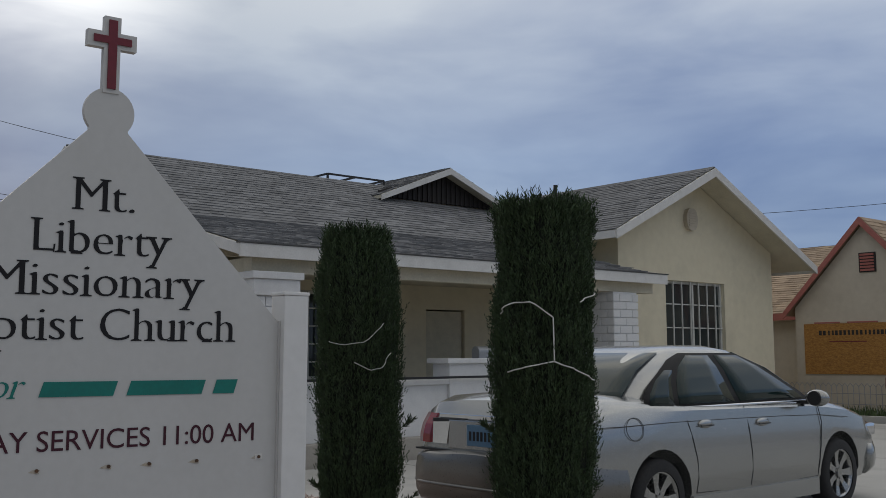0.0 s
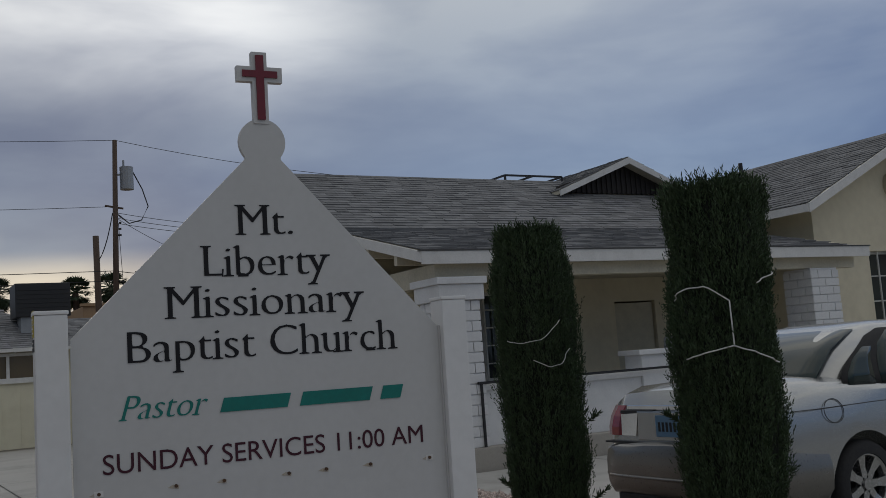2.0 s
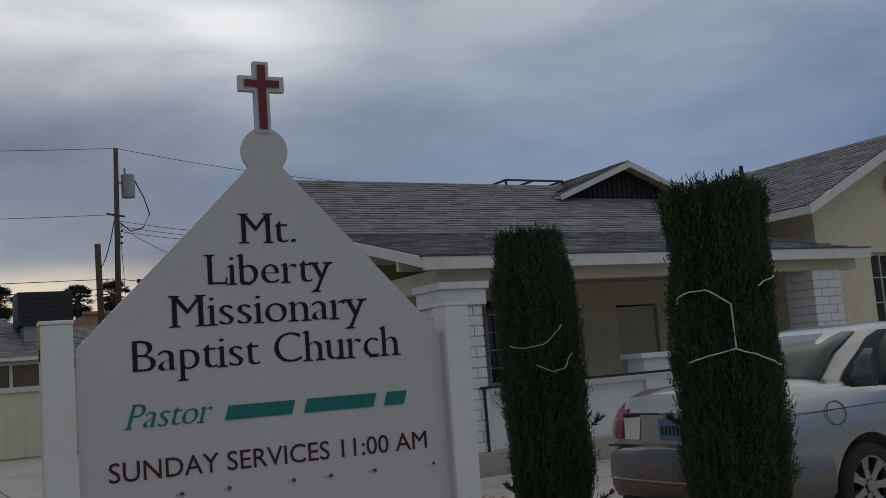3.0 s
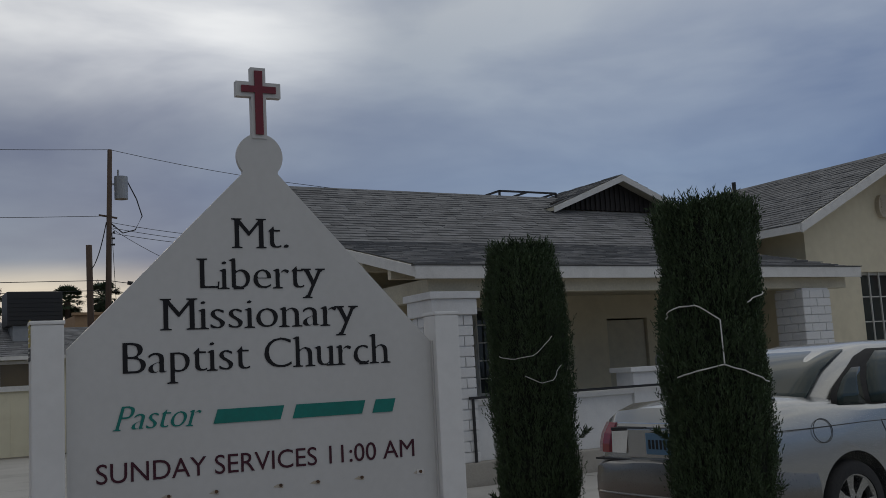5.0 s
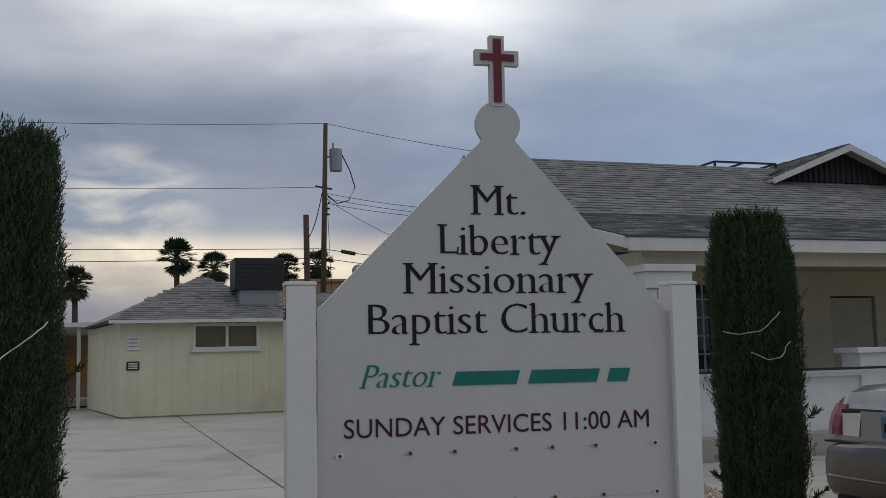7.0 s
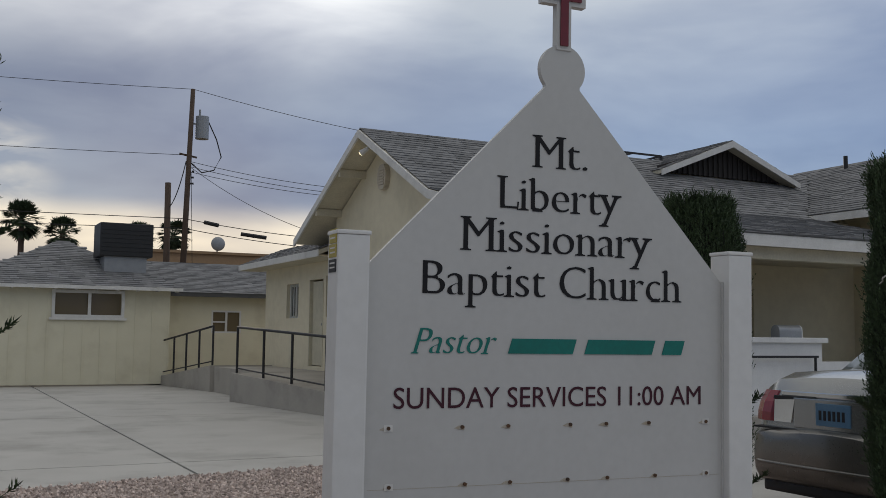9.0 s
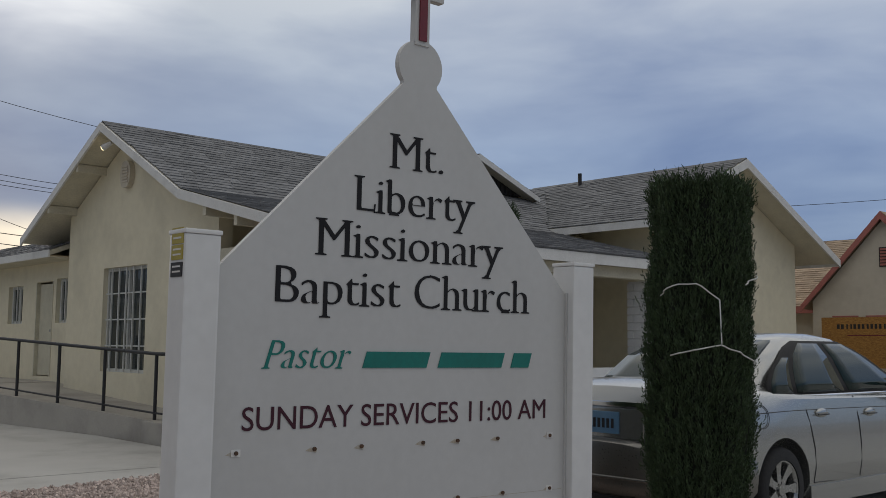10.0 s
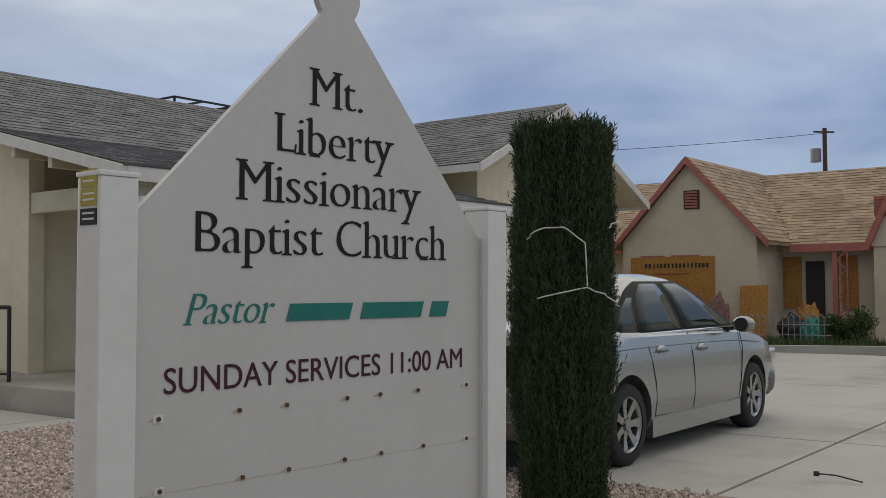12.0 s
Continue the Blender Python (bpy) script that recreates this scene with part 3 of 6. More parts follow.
wpart("wall", wall_with_holes(bmesh.new(), "y", 10.2, 0.25, 14.9, 20.6, -0.15, 3.35, [WIN_R]), M_STUCCO, "cream stucco wing wall")
wpart("gable", prism(bmesh.new(), [(14.9, 3.35), (20.6, 3.35), (20.6, wing_z(20.6) - 0.12), (WING_X, WING_Z - 0.13), (14.9, wing_z(14.9) - 0.12)], "y", 10.2, 10.45), M_STUCCO)
wpart("wall", boxed(14.9, 15.12, 10.45, 17.6, -0.15, wing_z(14.9) - 0.14), M_STUCCO)
wpart("wall", boxed(20.38, 20.6, 10.45, 22.0, -0.15, wing_z(20.6) - 0.14), M_STUCCO)


def round_vent(axis, at, u, z):
    """A rounded attic vent: a ring of stucco with a recessed louver."""
    bm = bmesh.new()
    pts = [(math.cos(a) * 0.20, math.sin(a) * 0.27) for a in [i * 2 * math.pi / 20 for i in range(20)]]
    pts = [(p[0], max(-0.24, min(0.24, p[1]))) for p in pts]
    out = [(u + p[0], z + p[1]) for p in pts]
    prism(bm, out, axis, at - 0.10, at + 0.01)
    # the vent's shading is put into its colour: a darker stucco than the wall's
    v = wpart("vent", bm, M_STUCCO2, "rounded stucco attic vent")
    bm = bmesh.new()
    for k in range(6):
        zz = z - 0.15 + k * 0.055
        if axis == "x":
            box(bm, at - 0.115, at - 0.10, u - 0.13, u + 0.13, zz, zz + 0.03)
        else:
            box(bm, u - 0.13, u + 0.13, at - 0.115, at - 0.10, zz, zz + 0.03)
    part("louver", bm, M_STUCCO2, v, world=True)


round_vent("x", 5.9, 15.0, 4.40)
round_vent("y", 10.2, 17.35, 4.42)

# roof gable vent over the main ridge
DX, DZ_, DY = 13.55, 5.66, 14.17
for s in (-1, 1):
    xe = DX + s * 1.95
    ze = DZ_ - 1.95 * 0.40
    bm = prism(bmesh.new(), [(DX, DZ_ - 0.01), (xe, ze - 0.01), (xe, ze - 0.09), (DX, DZ_ - 0.09)], "y", DY - 0.32, 16.4)
    dd = wpart("vent_roof", bm, M_SOFFIT)
    up = Vector((DX - xe, 0, DZ_ - ze))
    part("shingles", shingles(bmesh.new(), (xe, DY - 0.32, ze), (0, 1, 0), up, 2.5, up.length, rng=random.Random(77 + s)), M_SHINGLE, dd, world=True, kind="stuff")
    wpart("rake_board", prism(bmesh.new(), [(DX, DZ_ - 0.01), (xe, ze - 0.01), (xe, ze - 0.13), (DX, DZ_ - 0.15)], "y", DY - 0.355, DY - 0.322), M_TRIM)
wpart("vent_face", prism(bmesh.new(), [(DX - 1.75, 4.9), (DX + 1.75, 4.9), (DX + 1.75, 5.02), (DX, DZ_ - 0.1), (DX - 1.75, 5.02)], "y", DY, DY + 0.06), M_DARKVENT, "dark louvered attic gable")
for k in range(-11, 12):
    xx = DX + k * 0.14
    wpart("slat", boxed(xx, xx + 0.05, DY - 0.03, DY, 4.88, DZ_ - 0.14 - abs(xx + 0.025 - DX) * 0.40), M_DARKVENT)

# pillars of painted brick
BRICK = bpy.data.meshes.new("brick")
bm = boxed(-0.098, 0.098, -0.05, 0.05, -0.0645, 0.0645, bevel=0.007)
bm.to_mesh(BRICK)
bm.free()
BRICK.materials.append(M_WBRICK)


def pillar(x0, x1, y0, y1, z0, z1, capped=True):
    p = wpart("pillar", boxed(x0 + 0.02, x1 - 0.02, y0 + 0.02, y1 - 0.02, z0, z1), M_WBRICK, "white painted block porch pillar")
    if capped:
        part("capital", boxed(x0 - 0.09, x1 + 0.09, y0 - 0.09, y1 + 0.09, z1, z1 + 0.10, bevel=0.015), M_WBRICK, p, world=True)
        part("capital", boxed(x0 - 0.05, x1 + 0.05, y0 - 0.05, y1 + 0.05, z1 - 0.22, z1 - 0.002, bevel=0.01), M_WBRICK, p, world=True)
    rng = random.Random(int(x0 * 100))
    base = ROOT[church.name].inverted()
    zz, row = z0 + 0.07, 0
    while zz < z1 - (0.25 if capped else 0.06):
        for side in range(2):  # the front and the side towards the yard
            a, b = (x0, x1) if side == 0 else (y0, y1)
            n = 2
            w = (b - a) / n
            for k in range(n + (row % 2)):
                c = a + (k + 0.5) * w - (w / 2 if row % 2 else 0)
                wk = w / 2 if row % 2 and k in (0, n) else w
                c = a + w / 4 if row % 2 and k == 0 else b - w / 4 if row % 2 and k == n else c
                ob = new("brick", BRICK)
                ob.parent = p
                if side == 0:
                    m = Matrix.Translation((c, y0 + 0.048 + rng.uniform(-0.003, 0.003), zz))
                else:
                    m = pose(x0 + 0.048 + rng.uniform(-0.003, 0.003), c, zz, 0, 0, 90)
                ob.matrix_local = base @ m @ Matrix.Diagonal(((wk - 0.012) / 0.196, 1, 1, 1))
        zz += 0.144
        row += 1


pillar(5.62, 6.24, 8.72, 9.34, 0.26, 2.50)
pillar(12.95, 13.65, 8.72, 9.34, 0.26, 2.595, capped=False)

# porch floor, walkway and ramp
wpart("porch_floor", boxed(4.80, 14.35, 8.66, 11.9, -0.16, 0.26, bevel=0.02), M_CONC2, "grey concrete porch slab")
bm = bmesh.new()
wv = [bm.verts.new(v) for v in ((4.90, 11.9, -0.16), (6.2, 11.9, -0.16), (6.2, 18.8, -0.16), (4.02, 18.8, -0.16), (4.90, 11.9, 0.262), (6.2, 11.9, 0.262), (6.2, 18.8, 0.56), (4.02, 18.8, 0.56))]
for f in ((3, 2, 1, 0), (4, 5, 6, 7), (0, 1, 5, 4), (1, 2, 6, 5), (2, 3, 7, 6), (3, 0, 4, 7)):
    bm.faces.new([wv[k] for k in f])
wpart("walkway", bm, M_CONC2, "raised concrete walkway with a stained side")
wpart("landing", boxed(4.62, 6.195, 18.802, 22.5, -0.16, 0.57), M_CONC2)
bm = bmesh.new()
wv = [bm.verts.new(v) for v in ((4.52, 22.502, -0.16), (6.1, 22.502, -0.16), (5.3, 27.2, -0.16), (3.88, 27.2, -0.16), (4.52, 22.502, 0.60), (6.1, 22.502, 0.60), (5.3, 27.2, 0.08), (3.88, 27.2, 0.08))]
for f in ((3, 2, 1, 0), (4, 5, 6, 7), (0, 1, 5, 4), (1, 2, 6, 5), (2, 3, 7, 6), (3, 0, 4, 7)):
    bm.faces.new([wv[k] for k in f])
wpart("ramp", bm, M_CONC2, "concrete ramp down to the yard")


def railing(name, pts, group):
    """A black pipe railing: posts, a top rail and a low rail through the given floor points."""
    pts = [(x, y, z + 0.05) for x, y, z in pts]
    r = thing(name, pts[0], "black painted metal pipe railing on the concrete walkway", "railing")
    for p in pts:
        part("post", tube(bmesh.new(), [p, (p[0], p[1], p[2] + 0.97)], 0.027, 10), M_BLACKMETAL, r, world=True)
    part("top_rail", tube(bmesh.new(), [(p[0], p[1], p[2] + 0.97) for p in pts], 0.027, 10), M_BLACKMETAL, r, world=True, smooth=True)
    part("low_rail", tube(bmesh.new(), [(p[0], p[1], p[2] + 0.10) for p in pts], 0.016, 8), M_BLACKMETAL, r, world=True, smooth=True)
    return r


railing("railing", [(5.0 - max(0, y - 11.9) * 0.1245, y, 0.262 + max(0, y - 11.9) * 0.0432) for y in (10.7, 11.9, 13.3, 14.7, 16.1, 17.4, 18.75)], "rails")
railing("railing", [(4.60 - k * 0.128, 22.6 + k * 0.88, 0.60 - k * 0.0985) for k in range(6)], "rails")
front_rail = thing("railing", (6.3, 8.70, 0.31), "black painted metal handrail along the porch front", "railing")
part("top_rail", beam(bmesh.new(), (6.1, 8.70, 1.18), (10.4, 8.70, 1.18), 0.04, 0.035), M_BLACKMETAL, front_rail, world=True)
for x in (6.15, 10.35):
    part("post", beam(bmesh.new(), (x, 8.70, 0.31), (x, 8.70, 1.18), 0.03, 0.03, up=(1, 0, 0)), M_BLACKMETAL, front_rail, world=True)

# low porch wall, pedestal and mailbox
wpart("porch_wall", boxed(6.26, 9.1, 8.85, 9.05, 0.26, 1.02, bevel=0.01), M_WBRICK, "white painted low porch wall")
wpart("wall_cap", boxed(6.26, 9.1, 8.80, 9.10, 1.02, 1.10, bevel=0.015), M_WBRICK)
wpart("pedestal", boxed(9.1, 10.6, 8.80, 9.2, 0.26, 1.34, bevel=0.01), M_WBRICK, "white painted step pedestal")
wpart("wall_cap", boxed(9.02, 10.68, 8.74, 9.26, 1.34, 1.42, bevel=0.015), M_WBRICK)
wpart("porch_wall", boxed(10.6, 12.9, 8.85, 9.05, 0.26, 1.05, bevel=0.01), M_WBRICK)


def window(parent, axis, at, u0, u1, z0, z1, nu, nz, bars=True, depth=0.14, label="barred window with pale frame"):
    """A recessed window: frame, panes, a sill and, outside, a grid of bars."""
    def bx(bm, a0, a1, d0, d1, c0, c1, **k):
        return box(bm, d0, d1, a0, a1, c0, c1, **k) if axis == "x" else box(bm, a0, a1, d0, d1, c0, c1, **k)
    w = part("window", bx(bmesh.new(), u0, u1, at + depth, at + depth + 0.02, z0, z1), M_PANE, parent, label, world=True)
    fr = bmesh.new()
    for a0, a1, c0, c1 in ((u0, u0 + 0.06, z0, z1), (u1 - 0.06, u1, z0, z1), (u0 + 0.06, u1 - 0.06, z0, z0 + 0.06), (u0 + 0.06, u1 - 0.06, z1 - 0.06, z1), ((u0 + u1) / 2 - 0.03, (u0 + u1) / 2 + 0.03, z0 + 0.06, z1 - 0.06)):
        bx(fr, a0, a1, at + depth - 0.05, at + depth - 0.002, c0, c1)
    part("frame", fr, M_BARS, w, world=True)
    if bars:
        for k in range(1, nu):
            u = u0 + (u1 - u0) * k / nu
            part("bar", bx(bmesh.new(), u - 0.013, u + 0.013, at + 0.03, at + 0.055, z0 + 0.01, z1 - 0.01), M_BARS, w, world=True)
        for k in range(1, nz):
            z = z0 + (z1 - z0) * k / nz
            part("bar", bx(bmesh.new(), u0 + 0.01, u1 - 0.01, at + 0.058, at + 0.075, z - 0.012, z + 0.012), M_BARS, w, world=True)
    return w


window(church, "x", 5.9, *WIN_L, 6, 4)
window(church, "y", 10.2, *WIN_R, 7, 4)
window(church, "y", 11.9, *PW, 6, 5)
window(church, "x", 6.2, *ADD[0], 4, 1)
window(church, "x", 6.2, *ADD[2], 3, 1)
# side door and porch door
d1 = wpart("door", boxed(6.27, 6.31, 19.14, 20.01, 0.68, 2.62, bevel=0.004), M_DOOR, "cream painted flush side door")
part("door_frame", boxed(6.19, 6.27, 19.1, 19.14, 0.66, 2.66), M_DOOR, d1, world=True)
part("door_frame", boxed(6.19, 6.27, 20.01, 20.05, 0.66, 2.66), M_DOOR, d1, world=True)
part("door_knob", tube(bmesh.new(), [(6.27, 19.22, 1.62), (6.20, 19.22, 1.62)], 0.028, 10), M_GREYMETAL, d1, world=True)
d2 = wpart("door", boxed(11.23, 12.17, 11.96, 12.0, 0.27, 2.32, bevel=0.004), M_DOOR, "cream porch door in the shade")
part("door_knob", tube(bmesh.new(), [(12.05, 11.96, 1.28), (12.05, 11.89, 1.28)], 0.03, 10), M_GREYMETAL, d2, world=True)

# ==== detached building behind the yard ====
garage = thing("garage", (1.7, 26, 0), "cream panel-sided outbuilding with grey hip roof", "garage")
gp = lambda n, b, m, lab="", par=garage, kind="": part(n, b, m, par, lab, world=True, kind=kind)
GW = (1.22, 2.92, 1.90, 2.48)
gp("wall", wall_with_holes(bmesh.new(), "y", 26.0, 0.15, -0.8, 4.2, 0.04, 2.62, [GW]), M_SIDING, "cream vertical panel siding")
gp("wall", prism(bmesh.new(), [(-0.8, 26.152), (-0.65, 26.152), (-1.45, 33.0), (-1.70, 33.0)], "z", 0.04, 2.62), M_SIDING)
GW2 = (5.75, 6.65, 1.45, 2.12)
gp("wall", wall_with_holes(bmesh.new(), "y", 27.4, 0.15, 4.2, 8.0, 0.0, 2.60, [GW2]), M_SIDING)
gp("wall", boxed(4.05, 4.2, 26.15, 27.4, 0.04, 2.62), M_SIDING)
for k in range(12):
    x = -0.78 + k * 0.452
    if x < 4.2:
        segs = ((0.06, 2.6),) if not GW[0] - 0.1 < x < GW[1] + 0.1 else ((0.06, 1.76), (2.56, 2.6))
        for za, zb in segs:
            gp("batten", boxed(x, x + 0.04, 25.985, 26.0, za, zb), M_SIDING)
bm = bmesh.new()
for a0, a1, c0, c1 in ((GW[0] - 0.08, GW[1] + 0.08, 1.82, 1.90), (GW[0] - 0.08, GW[1] + 0.08, 2.48, 2.56), (GW[0] - 0.08, GW[0], 1.90, 2.48), (GW[1], GW[1] + 0.08, 1.90, 2.48), (2.05, 2.13, 1.90, 2.48)):
    box(bm, a0, a1, 25.96, 25.998, c0, c1)
gw = gp("window", boxed(GW[0], GW[1], 26.06, 26.07, GW[2], GW[3]), M_PANE_TAN, "slider window with white trim")
part("window_frame", bm, M_TRIM, gw, world=True)
part("window_sill", boxed(GW[0] - 0.14, GW[1] + 0.14, 25.93, 25.96, 1.76, 1.82), M_TRIM, gw, world=True)
gw = gp("window", boxed(GW2[0], GW2[1], 27.46, 27.47, GW2[2], GW2[3]), M_PANE_TAN, "small window with closed blind")
bm = bmesh.new()
for a0, a1, c0, c1 in ((GW2[0], GW2[1], 1.45, 1.50), (GW2[0], GW2[1], 2.07, 2.12), (GW2[0], GW2[0] + 0.05, 1.5, 2.07), (GW2[1] - 0.05, GW2[1], 1.5, 2.07), (6.17, 6.23, 1.5, 2.07), (GW2[0] + 0.05, 6.17, 1.76, 1.80)):
    box(bm, a0, a1, 27.40, 27.45, c0, c1)
part("window_frame", bm, M_TRIM, gw, world=True)


def hip(bm, x0, x1, y0, y1, z0, xa, xb, ya, z1):
    """A hip roof shell with a ridge from xa to xb at depth ya."""
    vs = [bm.verts.new(p) for p in ((x0, y0, z0), (x1, y0, z0), (x1, y1, z0), (x0, y1, z0), (xa, ya, z1), (xb, ya, z1))]
    for f in ((0, 1, 5, 4), (1, 2, 5), (2, 3, 4, 5), (3, 0, 4), (0, 3, 2, 1)):
        bm.faces.new([vs[i] for i in f])
    return bm


g_bm = hip(bmesh.new(), -1.1, 4.5, 25.65, 33.4, 2.68, 1.6, 1.8, 29.5, 4.15)
g_bm.verts.ensure_lookup_table()
g_bm.verts[3].co.x -= 0.9  # the side wall runs out a little towards the back
g_roof = gp("roof", g_bm, M_SHINGLE)
v = Vector((0, 29.5 - 25.65, 4.15 - 2.68))


def hip_keep(s, t):
    f = t / v.length
    return 2.7 * f < s < 5.6 - 2.7 * f


part("shingles", shingles(bmesh.new(), (-1.1, 25.65, 2.68), (1, 0, 0), v, 5.6, v.length, expo=0.17, clip=hip_keep), M_SHINGLE, g_roof, "curled grey shingles", world=True, kind="stuff")
g_roof2 = gp("roof", prism(bmesh.new(), [(27.0, 2.62), (31.0, 3.75), (31.0, 3.6), (27.0, 2.5)], "x", 3.0, 8.3), M_UNDER)
v2 = Vector((0, 4.0, 1.13))
part("shingles", shingles(bmesh.new(), (3.0, 27.0, 2.62), (1, 0, 0), v2, 5.3, v2.length, expo=0.17), M_SHINGLE, g_roof2, world=True, kind="stuff")
gp("fascia", boxed(-1.1, 4.5, 25.63, 25.65, 2.58, 2.68), M_TRIM)
for k in range(11):
    gp("rafter_tail", boxed(-0.95 + k * 0.53, -0.90 + k * 0.53, 25.68, 26.0, 2.56, 2.64), M_TRIM)
ac = thing("rooftop_cooler", (2.9, 27.3, 3.2), "black boxy evaporative cooler on the outbuilding roof", "cooler")
part("cabinet", boxed(2.40, 3.85, 26.7, 27.9, 3.56, 4.50, bevel=0.03), M_PLASTIC, ac, world=True)
for k in range(6):
    part("louver", boxed(2.45, 3.8, 26.685, 26.7, 3.70 + k * 0.12, 3.73 + k * 0.12), M_PLASTIC, ac, world=True)
part("stand", boxed(2.55, 3.7, 26.8, 27.8, 2.9, 3.56), M_GREYMETAL, ac, world=True)

# ==== neighbouring house across the lot ====
house = thing("house", (24, 9.3, 0), "boarded-up pale stucco house with brown roof and red trim", "house")
hp = lambda n, b, m, lab="", par=house, kind="": part(n, b, m, par, lab, world=True, kind=kind)
HX, HY, HZ, HS = 23.5, 9.34, 4.95, 1.06
e0, e1 = 7.15, 11.55
hp("wall", boxed(HX, HX + 0.2, 7.5, 11.3, 0, 2.6), M_STUCCO2, "pale stucco front gable wall")
hp("gable", prism(bmesh.new(), [(7.5, 2.6), (11.3, 2.6), (11.3, 2.72), (HY, 4.78), (7.5, 2.82)], "x", HX, HX + 0.2), M_STUCCO2)
hp("wall", boxed(HX + 0.2, 30, 11.1, 11.3, 0, 2.7), M_STUCCO2)
hp("wall", boxed(HX + 0.2, HX + 2.2, 7.5, 7.7, 0, 2.7), M_STUCCO2)
hp("wall", boxed(HX + 2.0, HX + 2.2, 1.0, 7.5, 0, 2.7), M_STUCCO2)
for s, ye in ((-1, e0), (1, e1)):
    ze = HZ - abs(ye - HY) * HS
    rd = hp("roof", prism(bmesh.new(), [(HY, HZ), (ye, ze), (ye, ze - 0.10), (HY, HZ - 0.12)], "x", HX - 0.15, 30), M_BSHINGLE)
    up = Vector((0, HY - ye, HZ - ze))
    part("shingles", shingles(bmesh.new(), (HX - 0.15, ye, ze + 0.01), (1, 0, 0), up, 6.43, up.length, expo=0.16, tab=0.36, rng=random.Random(91 + s)), M_BSHINGLE, rd, "faded brown shingles", world=True, kind="stuff")
    hp("rake_board", prism(bmesh.new(), [(HY, HZ + 0.005), (ye, ze + 0.005), (ye, ze - 0.17), (HY, HZ - 0.19)], "x", HX - 0.19, HX - 0.152), M_RUSTTRIM)
# main roof behind the gable
mr = hp("roof", prism(bmesh.new(), [(25.0, 2.55), (28.6, 4.85), (28.6, 4.7), (25.0, 2.42)], "y", 0.8, HY), M_BSHINGLE)
up = Vector((3.6, 0, 2.30))


def house_keep(s, t):
    x, z = 25.0 + t * 0.843, 2.55 + t * 0.538
    y = HY - s
    return z > HZ - abs(y - HY) * HS - 0.02


part("shingles", shingles(bmesh.new(), (25.0, HY, 2.56), (0, -1, 0), up, HY - 0.8, up.length, expo=0.16, tab=0.36, clip=house_keep, rng=random.Random(8)), M_BSHINGLE, mr, "faded brown shingles", world=True, kind="stuff")
hp("fascia", boxed(24.96, 25.0, 0.8, e0, 2.36, 2.57), M_RUSTTRIM)
hp("wall", boxed(24.35, 24.55, 11.3, 18.0, 0, 2.62), M_STUCCO2)
lr = hp("roof", prism(bmesh.new(), [(24.0, 2.60), (28.6, 4.86), (28.6, 4.7), (24.0, 2.47)], "y", HY, 18.0), M_BSHINGLE)
up = Vector((4.6, 0, 2.26))


def left_keep(s, t):
    x, z = 24.0 + t * 0.8975, 2.60 + t * 0.441
    return z > HZ - s * HS - 0.02


part("shingles", shingles(bmesh.new(), (24.0, HY, 2.61), (0, 1, 0), up, 18.0 - HY, up.length, expo=0.16, tab=0.36, clip=left_keep, rng=random.Random(3)), M_BSHINGLE, lr, "faded brown shingles", world=True, kind="stuff")
hp("fascia", boxed(23.96, 24.0, e1, 18.0, 2.42, 2.61), M_RUSTTRIM)
board = hp("board", boxed(HX - 0.025, HX - 0.004, 8.63, 11.05, 0.98, 2.28), M_OSB, "orange strand board over the window")
lv = hp("vent", boxed(HX - 0.03, HX - 0.002, 9.02, 9.46, 3.55, 4.05), M_DARKVENT, "small red louvered gable vent")
for k in range(6):
    part("louver", boxed(HX - 0.055, HX - 0.03, 9.06, 9.42, 3.58 + k * 0.078, 3.63 + k * 0.078), M_RUSTTRIM, lv, world=True)

# ==== church sign ====
SIGN = Matrix(((0.9975, 0.0697, -0.0096, 0.0146), (-0.0698, 0.9975, -0.0105, 0.0162), (0.0088, 0.0111, 0.9999, -0.0587), (0, 0, 0, 1)))
SIGN = Matrix.Translation((0.115, 0.32, -0.15)) @ Matrix.Scale(1.1, 4) @ SIGN @ Matrix.Translation((0, 0, 1.6)) @ Matrix.Rotation(radians(0.77), 4, "Y") @ Matrix.Scale(1.02, 4) @ Matrix.Translation((0, 0, -1.6))  # it leans a little
sign = thing("church_sign", (0, 0, 0), "white painted church sign between two white posts with a small cross", "sign", m=SIGN)
AP = 0.013
PANEL = [(-0.61, 0.42), (0.622, 0.42), (0.622, 1.692), (AP + 0.0605, 2.284)]
R_BALL, Z_BALL = 0.0795, 2.343
arc = [(AP + math.sin(a) * R_BALL, Z_BALL - math.cos(a) * R_BALL) for a in [radians(d) for d in range(50, 311, 10)]]
outline = PANEL + arc + [(AP - 0.0605, 2.284), (-0.61, 1.712)]
bm = prism(bmesh.new(), outline, "y", 0.0, 0.02)
part("panel", bm, M_SIGN, sign, "white painted board with a gabled top")


def cross(bm, w, h0, h1, za, arm, th, y0, y1):
    o = [(-w, h0), (w, h0), (w, za - th), (arm, za - th), (arm, za + th), (w, za + th), (w, h1), (-w, h1), (-w, za + th), (-arm, za + th), (-arm, za - th), (-w, za - th)]
    return prism(bm, [(p[0] + AP, p[1]) for p in o], "y", y0, y1)


